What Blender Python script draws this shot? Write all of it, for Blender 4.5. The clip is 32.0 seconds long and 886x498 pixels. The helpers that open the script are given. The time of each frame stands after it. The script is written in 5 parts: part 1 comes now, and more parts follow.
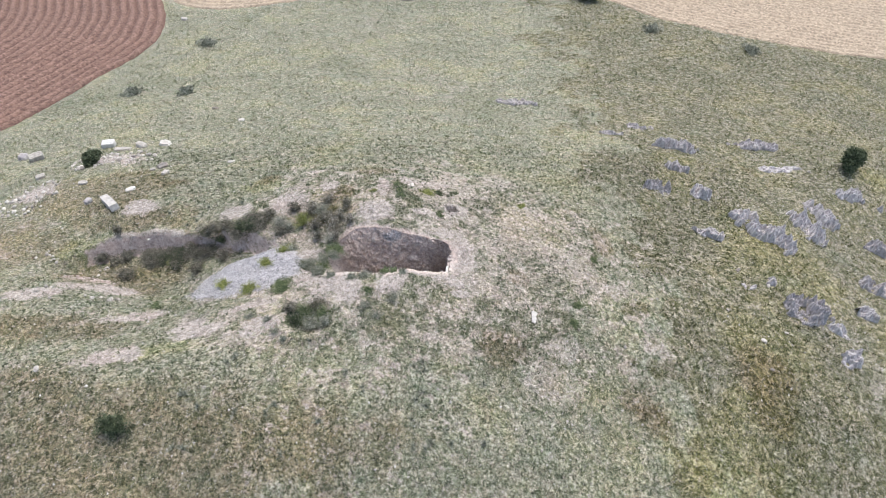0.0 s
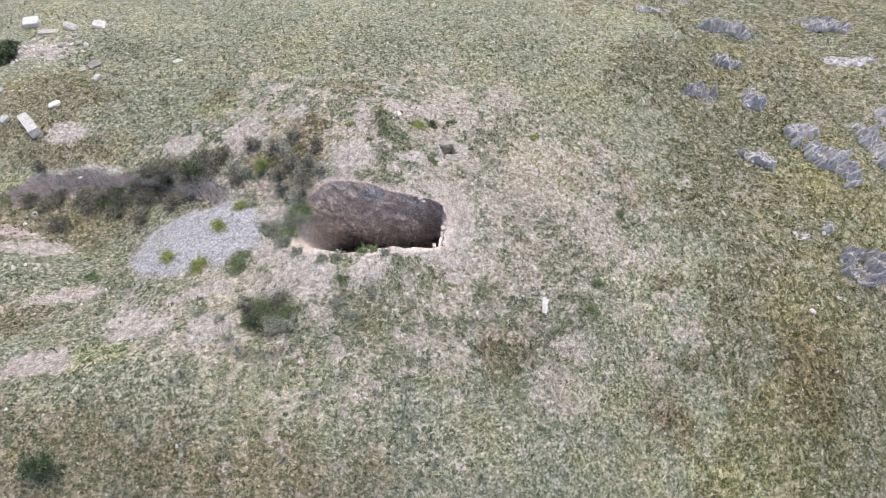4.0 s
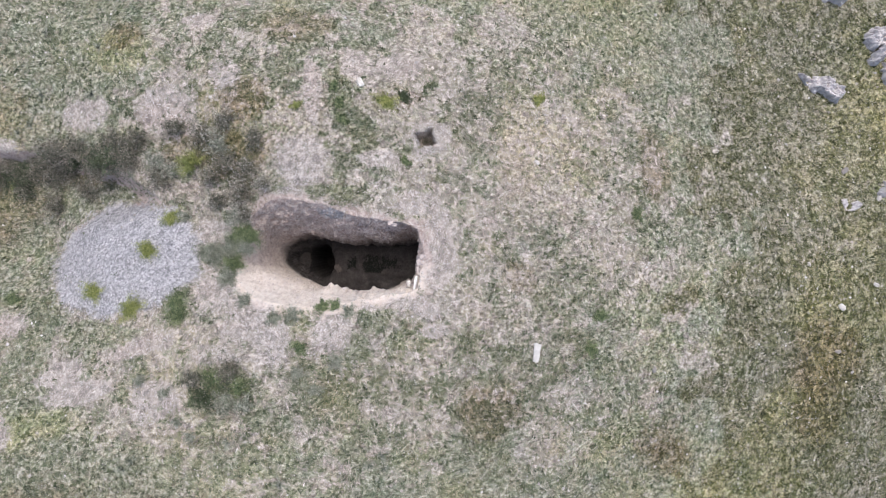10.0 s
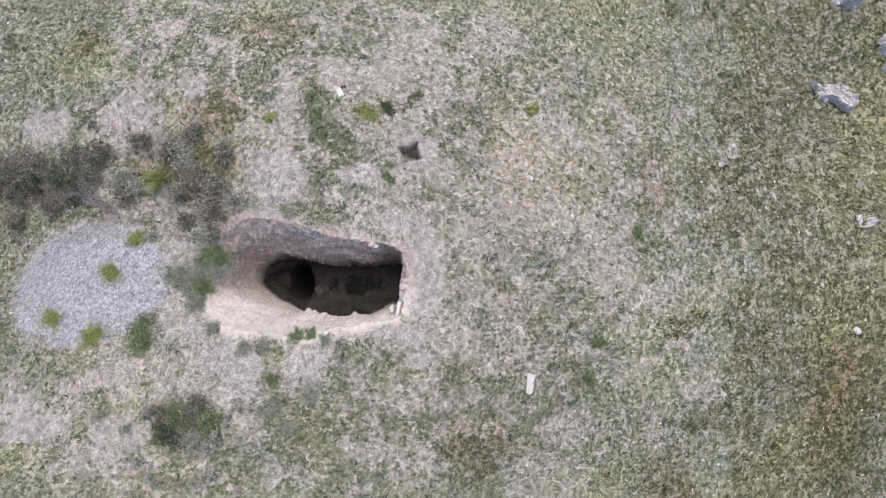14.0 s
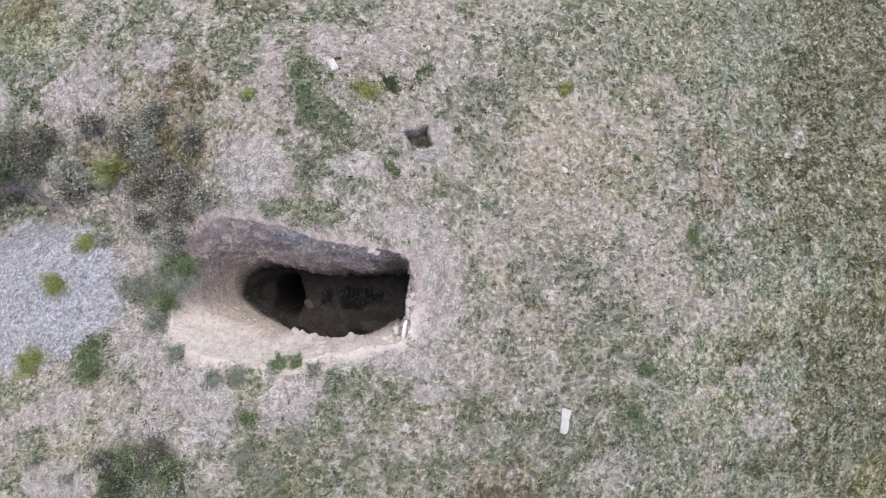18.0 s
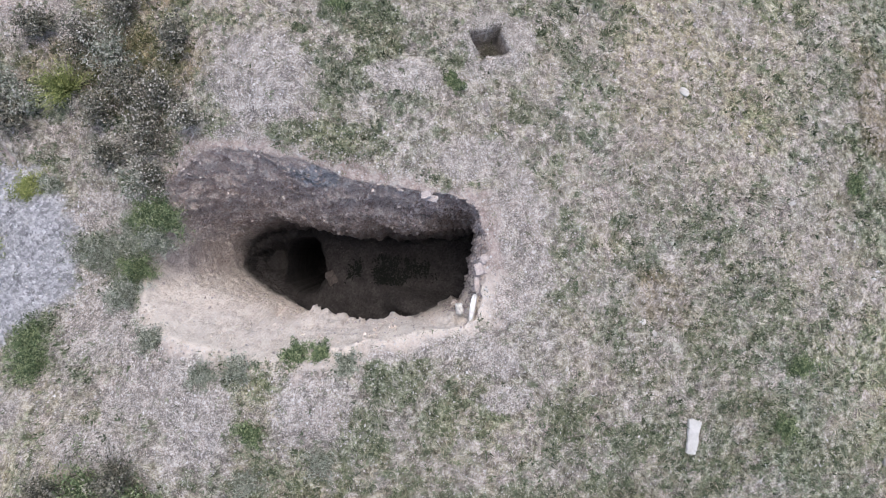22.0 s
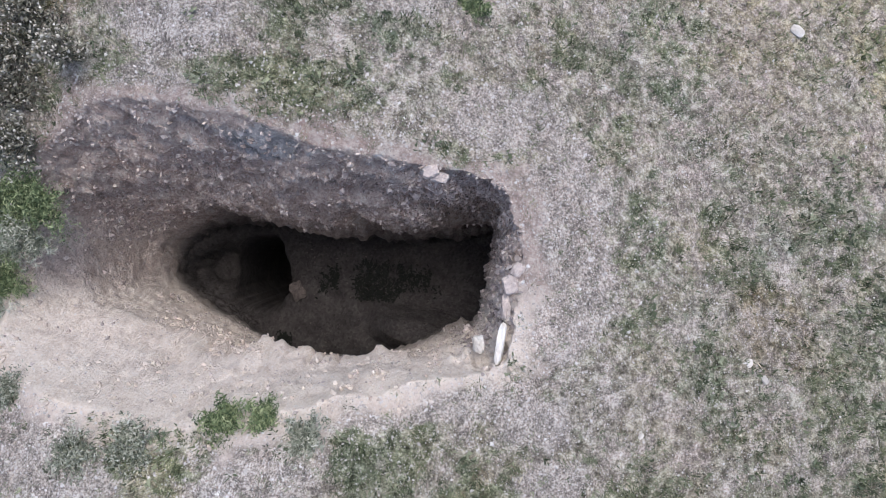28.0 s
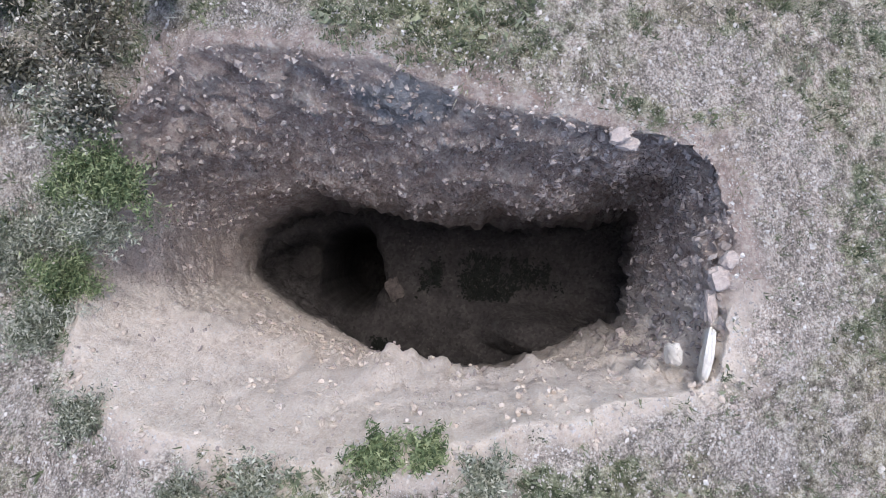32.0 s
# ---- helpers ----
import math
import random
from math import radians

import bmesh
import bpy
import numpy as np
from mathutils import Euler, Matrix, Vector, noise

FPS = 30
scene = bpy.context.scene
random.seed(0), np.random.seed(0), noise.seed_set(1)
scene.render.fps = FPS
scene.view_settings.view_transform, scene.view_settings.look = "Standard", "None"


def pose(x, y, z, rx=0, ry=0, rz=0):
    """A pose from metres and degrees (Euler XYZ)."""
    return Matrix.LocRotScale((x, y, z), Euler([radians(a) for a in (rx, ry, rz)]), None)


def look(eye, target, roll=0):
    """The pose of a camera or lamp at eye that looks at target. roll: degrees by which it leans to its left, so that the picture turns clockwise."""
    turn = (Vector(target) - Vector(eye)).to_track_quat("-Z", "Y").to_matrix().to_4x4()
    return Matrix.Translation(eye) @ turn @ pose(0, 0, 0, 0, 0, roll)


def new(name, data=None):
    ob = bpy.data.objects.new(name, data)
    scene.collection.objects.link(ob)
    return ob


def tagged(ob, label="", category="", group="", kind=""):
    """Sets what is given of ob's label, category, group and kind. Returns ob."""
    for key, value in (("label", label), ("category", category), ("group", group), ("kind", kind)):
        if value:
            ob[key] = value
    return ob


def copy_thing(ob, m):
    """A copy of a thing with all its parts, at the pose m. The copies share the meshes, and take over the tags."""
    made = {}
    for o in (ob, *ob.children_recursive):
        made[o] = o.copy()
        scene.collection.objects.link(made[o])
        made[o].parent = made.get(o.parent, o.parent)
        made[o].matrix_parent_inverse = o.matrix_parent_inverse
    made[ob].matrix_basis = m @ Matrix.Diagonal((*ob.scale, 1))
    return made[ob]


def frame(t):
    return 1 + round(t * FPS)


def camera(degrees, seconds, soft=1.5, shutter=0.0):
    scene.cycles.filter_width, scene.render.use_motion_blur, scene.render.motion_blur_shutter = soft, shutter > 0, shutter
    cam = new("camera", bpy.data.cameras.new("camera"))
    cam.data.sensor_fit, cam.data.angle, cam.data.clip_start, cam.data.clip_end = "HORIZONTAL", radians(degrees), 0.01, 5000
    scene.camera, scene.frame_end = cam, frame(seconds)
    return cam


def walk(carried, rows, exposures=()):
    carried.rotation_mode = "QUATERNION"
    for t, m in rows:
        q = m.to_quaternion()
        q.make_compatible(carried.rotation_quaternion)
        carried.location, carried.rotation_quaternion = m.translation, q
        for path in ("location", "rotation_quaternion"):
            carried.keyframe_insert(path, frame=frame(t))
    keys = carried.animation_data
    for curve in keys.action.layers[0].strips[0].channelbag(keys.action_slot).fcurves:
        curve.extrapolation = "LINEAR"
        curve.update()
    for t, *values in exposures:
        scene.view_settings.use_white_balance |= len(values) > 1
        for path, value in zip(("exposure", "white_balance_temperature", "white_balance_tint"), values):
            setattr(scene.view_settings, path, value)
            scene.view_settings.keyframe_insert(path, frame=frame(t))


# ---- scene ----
# camera: seconds, x, y, z, then the turns about x, y and z in degrees
cam = camera(68.0, 32.0, soft=0.6)
ROWS = [
    (0.0, -0.0, 0.224, 18.013, 41.75, -0.32, 0.52),
    (0.5, 0.038, 1.212, 17.881, 40.17, -0.3, 0.53),
    (1.0, 0.051, 2.116, 17.744, 38.57, -0.33, 0.57),
    (1.5, 0.056, 2.967, 17.635, 36.46, -0.38, 0.68),
    (2.0, 0.085, 3.772, 17.511, 34.33, -0.4, 0.79),
    (2.5, 0.121, 4.556, 17.41, 32.12, -0.37, 0.89),
    (3.0, 0.17, 5.346, 17.329, 29.85, -0.34, 0.94),
    (3.5, 0.212, 6.142, 17.244, 27.65, -0.28, 0.93),
    (5.5, 0.394, 9.542, 16.903, 19.03, -0.19, 1.0),
    (6.0, 0.47, 10.383, 16.845, 16.88, -0.09, 0.96),
    (6.5, 0.531, 11.227, 16.782, 14.81, -0.04, 0.93),
    (7.0, 0.544, 12.082, 16.697, 13.01, -0.08, 0.88),
    (7.5, 0.577, 12.845, 16.557, 10.75, -0.06, 0.86),
    (8.0, 0.603, 13.549, 16.361, 8.5, -0.05, 0.78),
    (8.5, 0.618, 14.263, 16.202, 6.09, -0.09, 0.74),
    (9.0, 0.648, 14.97, 16.078, 3.55, -0.08, 0.71),
    (9.5, 0.655, 15.657, 15.963, 0.92, -0.14, 0.71),
    (10.0, 0.748, 16.313, 15.87, -0.32, -0.05, 0.72),
    (10.5, 0.873, 16.833, 15.804, 0.01, 0.08, 0.67),
    (11.0, 0.975, 17.095, 15.759, 0.05, 0.13, 0.66),
    (11.5, 1.029, 17.105, 15.729, 0.03, 0.13, 0.6),
    (12.0, 1.078, 17.09, 15.668, 0.03, 0.16, 0.6),
    (12.5, 1.082, 17.045, 15.528, 0.03, 0.1, 0.61),
    (13.0, 1.082, 16.962, 15.292, 0.05, 0.07, 0.64),
    (13.5, 1.093, 16.856, 14.997, 0.06, 0.08, 0.64),
    (14.0, 1.097, 16.738, 14.683, 0.05, 0.04, 0.67),
    (14.5, 1.11, 16.616, 14.375, 0.02, 0.15, 0.73),
    (16.5, 0.898, 16.304, 13.039, -0.08, 0.19, 0.76),
    (17.0, 0.867, 16.429, 12.676, -0.08, 0.21, 0.8),
    (17.5, 0.849, 16.636, 12.303, -0.0, 0.21, 0.81),
    (18.0, 0.848, 16.859, 11.916, 0.12, 0.29, 0.79),
    (18.5, 0.881, 16.895, 11.487, 0.07, 0.28, 0.82),
    (19.0, 0.899, 16.815, 11.03, 0.07, 0.2, 0.89),
    (19.5, 0.903, 16.708, 10.547, 0.01, 0.09, 0.84),
    (20.0, 0.877, 16.577, 10.074, -0.02, 0.05, 0.86),
    (20.5, 0.756, 16.476, 9.603, -0.08, 0.03, 0.86),
    (21.0, 0.507, 16.355, 9.133, -0.07, 0.03, 0.96),
    (21.5, 0.157, 16.26, 8.717, -0.09, 0.25, 1.01),
    (22.0, -0.226, 16.157, 8.395, -0.07, 0.45, 1.01),
    (22.5, -0.323, 16.058, 8.065, -0.09, 0.36, 1.11),
    (23.0, -0.329, 15.98, 7.722, -0.07, 0.29, 1.16),
    (23.5, -0.329, 15.899, 7.374, -0.07, 0.22, 1.17),
    (24.0, -0.327, 15.781, 7.011, -0.03, 0.15, 1.26),
    (24.5, -0.337, 15.691, 6.703, -0.02, 0.01, 1.33),
    (25.0, -0.326, 15.683, 6.525, -0.06, 0.05, 1.34),
    (25.5, -0.315, 15.73, 6.349, -0.03, 0.02, 1.37),
    (27.5, -0.303, 16.109, 5.65, 0.03, -0.09, 1.41),
    (28.0, -0.416, 16.187, 5.49, -0.01, -0.16, 1.37),
    (28.5, -0.569, 16.236, 5.325, -0.03, -0.13, 1.39),
    (29.0, -0.738, 16.252, 5.161, 0.08, -0.11, 1.38),
    (29.5, -0.914, 16.245, 4.991, 0.08, -0.08, 1.31),
    (30.0, -1.09, 16.22, 4.827, 0.06, -0.11, 1.28),
    (30.5, -1.236, 16.188, 4.68, 0.09, -0.07, 1.22),
    (31.0, -1.407, 16.152, 4.511, 0.08, -0.08, 1.2),
    (31.5, -1.558, 16.108, 4.381, 0.03, -0.01, 1.1),
    (32.0, -1.674, 16.067, 4.31, -0.05, 0.1, 1.02),
]
walk(cam, [(t, pose(x, y, z, rx, ry, rz)) for t, x, y, z, rx, ry, rz in ROWS], [(0.0, 0.23, 6520, 10), (6.0, 0.17, 6420, 12), (13.0, 0.06, 6280, 13), (23.0, 0.01, 6150, 12), (28.0, 0.01, 6110, 12), (32.0, 0.06, 6080, 12)])

# ---- light: high thin cloud, a soft sun from the far side of the pit ----
SUN_HIGH, SUN_TURN = 70.0, 16.0
world = bpy.data.worlds.new("sky")
scene.world = world
world.use_nodes = True
wn = world.node_tree.nodes
sky = wn.new("ShaderNodeTexSky")
sky.sky_type, sky.sun_disc = "NISHITA", False
sky.sun_elevation, sky.sun_rotation = radians(SUN_HIGH), radians(SUN_TURN)
sky.air_density, sky.dust_density = 1.0, 4.0
world.node_tree.links.new(sky.outputs[0], wn["Background"].inputs[0])
wn["Background"].inputs[1].default_value = 0.212
sun = new("sun", bpy.data.lights.new("sun", "SUN"))
sun.data.energy, sun.data.angle, sun.data.color = 0.95, radians(24), (1.0, 0.96, 0.9)
away = Vector((math.sin(radians(SUN_TURN)) * math.cos(radians(SUN_HIGH)), math.cos(radians(SUN_TURN)) * math.cos(radians(SUN_HIGH)), math.sin(radians(SUN_HIGH))))
sun.matrix_world = look(away * 60, (0, 0, 0))


# ---- noise over the plan ----
def hashed(i, j, seed):
    h = np.sin(i * 127.1 + j * 311.7 + seed * 74.7) * 43758.5453
    return h - np.floor(h)


def grain(x, y, size, seed=0):
    """Smooth noise, 0 to 1."""
    x, y = np.asarray(x) / size, np.asarray(y) / size
    i, j = np.floor(x), np.floor(y)
    u, v = x - i, y - j
    u, v = u * u * (3 - 2 * u), v * v * (3 - 2 * v)
    a, b = hashed(i, j, seed), hashed(i + 1, j, seed)
    c, d = hashed(i, j + 1, seed), hashed(i + 1, j + 1, seed)
    return (a * (1 - u) + b * u) * (1 - v) + (c * (1 - u) + d * u) * v


def cloudy(x, y, size, seed=0, octaves=4):
    total, weight, norm = 0, 1.0, 0
    for k in range(octaves):
        xr, yr = 0.8 * np.asarray(x) - 0.6 * np.asarray(y) + 17.3 * k, 0.6 * np.asarray(x) + 0.8 * np.asarray(y)
        total = total + weight * grain(xr if k % 2 else x, yr if k % 2 else y, size / 2 ** k, seed + k)
        norm += weight
        weight *= 0.55
    return total / norm


def step(a, b, x):
    t = np.clip((np.asarray(x) - a) / (b - a), 0, 1)
    return t * t * (3 - 2 * t)


def oval(x, y, cx, cy, rx, ry, turn=0.0):
    """0 in the middle of an oval, 1 on its edge."""
    c, s = math.cos(radians(turn)), math.sin(radians(turn))
    u, v = (x - cx) * c + (y - cy) * s, -(x - cx) * s + (y - cy) * c
    return np.sqrt((u / rx) ** 2 + (v / ry) ** 2)


# ---- the hill ----
KNOLLS = [(-1.9, 19.0, 0.48, 2.2), (-1.1, 9.0, 0.35, 3.0), (-1.4, 14.2, 0.30, 0.9), (10.3, 21.3, -0.8, 3.6), (22.5, 27.6, 1.1, 4.0),
          (-17.6, 25.2, 0.45, 2.2), (-19.4, 22.6, 0.3, 2.0), (-3.2, 14.3, 0.2, 0.8), (-2.6, 18.35, 0.16, 0.6)]
HOLE = (0.3, 18.98)
CRATER = (-4.36, 12.75)


# the ground falls away west of the pit, round the old cutting
HOLLOWS = [(-16.5, 15.6, -0.23), (-16.5, 18.2, -0.87), (-13.5, 13.2, -0.14), (-13.5, 15.6, -0.33), (-13.5, 18.2, -0.56), (-10.8, 13.2, -0.67), (-10.8, 15.6, -1.19), (-10.8, 18.2, -0.63), (-8.3, 13.2, -0.61),
           (-8.3, 15.6, -0.22), (-8.3, 18.2, -0.32), (-5.8, 15.6, -0.89), (-5.8, 18.2, -0.4), (-9.5, 20.6, -0.29), (-6.0, 21.0, 0.3), (-2.6, 21.3, 0.22), (0.2, 20.3, 0.09)]


def cutting(x, y):
    """How deep inside the old cutting: steep at its far bank, gentle elsewhere."""
    q = oval(x, y, -11.3, 16.6, 5.4, 2.2, -3) + 0.2 * (cloudy(x, y, 1.1, 31) - 0.5)
    soft = 0.9 - 0.7 * step(16.4, 17.6, y)
    return step(0, 1, (1.04 - q) / soft)


def height(x, y):
    x, y = np.asarray(x, float), np.asarray(y, float)
    u, v = x + 7.062, y - 12.171
    q = (u / 33.831) ** 2 + (v / 24.407) ** 2 - 0.414 * u * v / (33.831 * 24.407)
    z = -18 + 18.793 / (1 + np.maximum(q, 0) / 0.512) ** 0.512
    far = np.hypot(x, y - 15)
    z = np.where(far > 90, np.maximum(z, -14.5 - 0.5 * step(90, 400, far)), z)
    for cx, cy, h, r in KNOLLS:
        z = z + h * np.exp(-((x - cx) ** 2 + (y - cy) ** 2) / (r * r))
    for cx, cy, h in HOLLOWS:
        z = z + h * np.exp(-((x - cx) ** 2 + (y - cy) ** 2) / 5.29)
    near = step(120, 40, far)
    z = z - 0.85 * cutting(x, y) - 0.35 * np.exp(-((x + 4.6) ** 2 + (y - 15.95) ** 2) / 0.5)
    z = z + 0.2 * step(1.05, 0.5, oval(x, y, -7.2, 15.9, 2.4, 1.5, 4) + 0.12 * (cloudy(x, y, 0.5, 5) - 0.5))
    c = oval(x, y, *CRATER, 0.85, 0.75)
    z = z - 0.26 * step(1.0, 0.35, c) + 0.12 * np.exp(-((c - 1.2) / 0.25) ** 2)
    hx, hy = (x - HOLE[0]) * 0.94 + (y - HOLE[1]) * 0.34, (y - HOLE[1]) * 0.94 - (x - HOLE[0]) * 0.34
    c = np.maximum(np.abs(hx) / 0.21, np.abs(hy) / 0.18) + 0.5 * (cloudy(x, y, 0.12, 8) - 0.5)
    z = z - 0.55 * step(1.05, 0.8, c) + 0.05 * np.exp(-((c - 1.5) / 0.5) ** 2)
    z = z + near * (0.22 * (cloudy(x, y, 3.2, 1, 2) - 0.5) + 0.10 * (cloudy(x, y, 0.7, 3, 3) - 0.5) + 0.035 * (cloudy(x, y, 0.13, 6, 2) - 0.5))
    return z


def high(x, y):
    return float(height(x, y))


# ---- what covers the ground ----
BARE_NEAR = [(-2.70, 18.25, 0.82, 0.72, 0), (-2.57, 20.20, 0.26, 1.00, 8), (-6.35, 19.61, 0.95, 0.80, 0), (-8.79, 19.69, 0.77, 0.57, 0), (-4.87, 20.59, 0.48, 0.40, 0), (-5.77, 22.17, 0.5, 0.22, 0),
             (-1.52, 20.86, 0.46, 0.45, 0), (-0.45, 20.94, 0.57, 0.37, 0), (-0.93, 18.39, 0.56, 0.26, 0), (-1.82, 14.19, 0.62, 0.60, 0), (-3.27, 14.10, 0.58, 0.74, 0), (-6.02, 12.51, 0.72, 0.60, 0),
             (-4.58, 13.62, 0.71, 0.39, 0), (-8.05, 12.6, 1.05, 0.30, 14), (-6.58, 13.74, 1.11, 0.30, 14), (-8.65, 13.01, 0.73, 0.35, 14), (0.43, 14.73, 0.38, 0.31, 0), (0.50, 14.23, 0.38, 0.25, 0)]
BARE_PIT = [(0.62, 16.1, 0.6, 1.25, 0), (-0.6, 14.9, 1.1, 0.2, 3), (0.28, 19.0, 0.6, 0.52, 0), (-4.95, 15.29, 0.7, 0.8, 0), (-5.14, 16.4, 0.7, 0.5, 0), (-2.9, 17.45, 0.5, 0.3, -8), (0.2, 17.3, 0.6, 0.35, 0),
            (-1.9, 15.9, 2.5, 1.25, -3), (-3.9, 14.7, 0.6, 0.5, 0), (-4.0, 14.2, 0.8, 0.35, 10)]
BARE_FAR = [(-10.48, 11.54, 1.3, 0.55, 15), (-10.85, 13.96, 1.2, 0.4, 14), (-13.29, 15.94, 1.8, 0.35, 8), (-15.2, 14.98, 1.2, 0.5, 0), (-17.2, 26.2, 2.2, 0.9, -20), (-19.5, 22.8, 1.4, 1.0, 30), (-12.37, 18.65, 2.6, 0.5, 3), (-13.38, 20.47, 1.0, 0.6, 0)]
BARE = BARE_NEAR + BARE_PIT + BARE_FAR
# thin, trodden turf east of the pit
SCUFFED = [(4.17, 12.50, 0.86, 0.56, 0), (4.87, 16.40, 0.89, 0.68, 0), (7.78, 13.42, 0.83, 0.59, 0), (2.63, 15.20, 0.54, 0.77, 0), (3.51, 19.45, 1.32, 1.14, 0), (2.26, 22.26, 0.88, 0.94, 0), (6.18, 15.71, 0.95, 0.55, 0), (3.0, 17.4, 1.1, 0.8, 0), (3.6, 11.2, 1.3, 0.9, 0)]
LUSH_NEAR = [(-1.83, 19.83, 0.31, 0.86, 0), (-1.32, 19.19, 0.63, 0.47, 0), (-1.72, 17.50, 0.98, 0.30, -4), (-0.81, 14.60, 0.53, 0.45, 0), (-2.76, 14.62, 0.60, 0.28, 0), (-1.61, 12.69, 0.9, 0.4, 0),
             (5.01, 13.42, 0.37, 0.82, 0), (6.51, 16.13, 0.38, 0.69, 0), (5.37, 14.21, 0.45, 0.24, 0), (2.26, 22.10, 0.58, 0.32, 0), (-2.73, 22.68, 0.84, 0.42, 0), (-4.3, 22.24, 1.14, 0.41, 0)]
LUSH_FAR = [(-9.6, 12.0, 1.8, 0.8, 10), (-7.2, 10.9, 2.2, 0.9, 0), (-9.0, 8.0, 5.0, 2.2, 0), (-15.57, 19.49, 2.5, 1.0, 0), (-18.02, 15.44, 3.0, 2.0, 0), (-14.24, 12.41, 2.5, 1.0, 10), (-8.55, 17.69, 1.5, 0.6, -5), (-10.65, 17.43, 1.6, 0.7, 0), (-10.29, 15.57, 0.6, 1.5, 15), (-7.82, 13.94, 1.6, 0.4, -5), (-8.35, 10.81, 1.5, 0.7, 0),
            (-4.71, 18.57, 1.4, 0.8, -15), (14.0, 12.0, 3.5, 6.0, 10), (11.0, 27.5, 2.2, 0.9, 0), (21.8, 26.0, 2.0, 1.5, 0), (0.0, 27.0, 9.0, 3.0, 0), (-26, 31, 6, 4, 0), (-13.26, 17.01, 2.8, 1.0, 0), (-16.14, 21.67, 3.5, 2.0, 0)]
LUSH = LUSH_NEAR + LUSH_FAR
# brown withered herbs, and yellowing grass
DRY_NEAR = [(-11.0, 7.5, 5.0, 2.6, 0), (-6.0, 6.0, 5.0, 2.0, 0), (-4.41, 19.84, 0.86, 0.73, 0), (-3.21, 22.0, 1.38, 0.64, 0), (-4.52, 18.6, 1.0, 0.8, 0), (-5.47, 18.69, 1.2, 0.5, 0), (-9.06, 18.31, 1.8, 0.6, -5), (-9.5, 8.9, 5.0, 1.6, 0), (-5.0, 8.6, 4.0, 1.6, 0), (-12.56, 10.04, 2.0, 1.2, 0), (1.99, 12.26, 0.8, 0.79, 0), (-0.4, 20.0, 0.8, 0.35, 0)]
DRY_FAR = [(-15.58, 22.1, 4.0, 2.6, 0), (-19.28, 18.87, 3.5, 2.2, 0), (-13.26, 17.01, 3.0, 1.1, 0), (-13.11, 19.83, 3.0, 0.9, 0), (-13.46, 12.97, 3.0, 0.8, 0), (2.77, 15.59, 0.54, 0.52, 0), (6.82, 10.83, 1.0, 0.95, 0), (-7.9, 21.8, 0.8, 0.5, 0), (12.0, 12.5, 1.5, 2.0, 0), (6.5, 18.5, 0.5, 1.2, 0)]
DRY = DRY_NEAR + DRY_FAR
YELLOW = [(-7.75, 21.34, 1.33, 0.73, 0), (-5.26, 19.73, 0.37, 0.63, 0), (12.2, 27.6, 1.6, 0.8, 0), (23.3, 27.3, 1.5, 1.2, 0), (12.5, 14.5, 2.5, 2.5, 0), (15.0, 20.0, 3.0, 4.0, 0), (-9.44, 11.76, 2.0, 0.5, 10), (-15.1, 18.38, 2.0, 0.8, 0), (10.0, 9.0, 3.0, 3.0, 0), (11.4, 11.5, 1.7, 1.5, 0)]


def patches(x, y, table, seed):
    """How far a place lies in the worn-edged ovals of a table."""
    rough = 0.9 * (cloudy(x, y, 0.8, seed) - 0.5) + 0.35 * (cloudy(x, y, 0.17, seed + 9, 2) - 0.5)
    best = np.zeros(np.shape(x))
    for cx, cy, rx, ry, turn in table:
        best = np.maximum(best, step(1.12, 0.55, oval(x, y, cx, cy, rx, ry, turn) + rough))
    return best


def gravel_at(x, y):
    return step(1.05, 0.7, oval(x, y, -7.5, 15.9, 2.45, 1.65, 4) + 0.3 * (cloudy(x, y, 0.6, 5) - 0.5) + 0.12 * (cloudy(x, y, 0.1, 15, 2) - 0.5))


def green_at(x, y):
    """Cover of living grass, 0 to 1."""
    spots = 0.55 * cloudy(x, y, 0.36, 41, 4) + 0.25 * cloudy(x, y, 0.13, 48, 2) + 0.2 * cloudy(x, y, 1.1, 45, 3)
    wide = cloudy(x, y, 5.0, 43, 3)
    slope = step(0.75, 1.5, x) * 0.10 + step(2.0, 11.0, x) * 0.11 + step(19.0, 25.0, y) * 0.16 + step(13.5, 9.0, y) * 0.08 + step(-6.0, -10.0, x) * 0.16
    for cx, cy, rx, ry in ((-0.3, 18.7, 2.3, 1.7), (-4.0, 20.2, 2.3, 1.2), (0.6, 13.3, 2.4, 1.2)):
        slope = slope + 0.09 * step(1.2, 0.4, oval(x, y, cx, cy, rx, ry))
    g = 0.1 + 0.88 * step(0.43, 0.62, spots + 0.35 * (wide - 0.5) + slope)
    g = g * (1 - 0.38 * step(1.2, 0.3, oval(x, y, 3.3, 17.5, 3.8, 6.0)))
    g = np.maximum(g, 0.55 * step(21.0, 30.0, y + 2.0 * wide))
    g = np.maximum(g, patches(x, y, LUSH, 23))
    g = g * (1 - 0.6 * patches(x, y, SCUFFED, 29))
    return g * (1 - 0.9 * patches(x, y, BARE, 21)) * (1 - 0.97 * gravel_at(x, y))


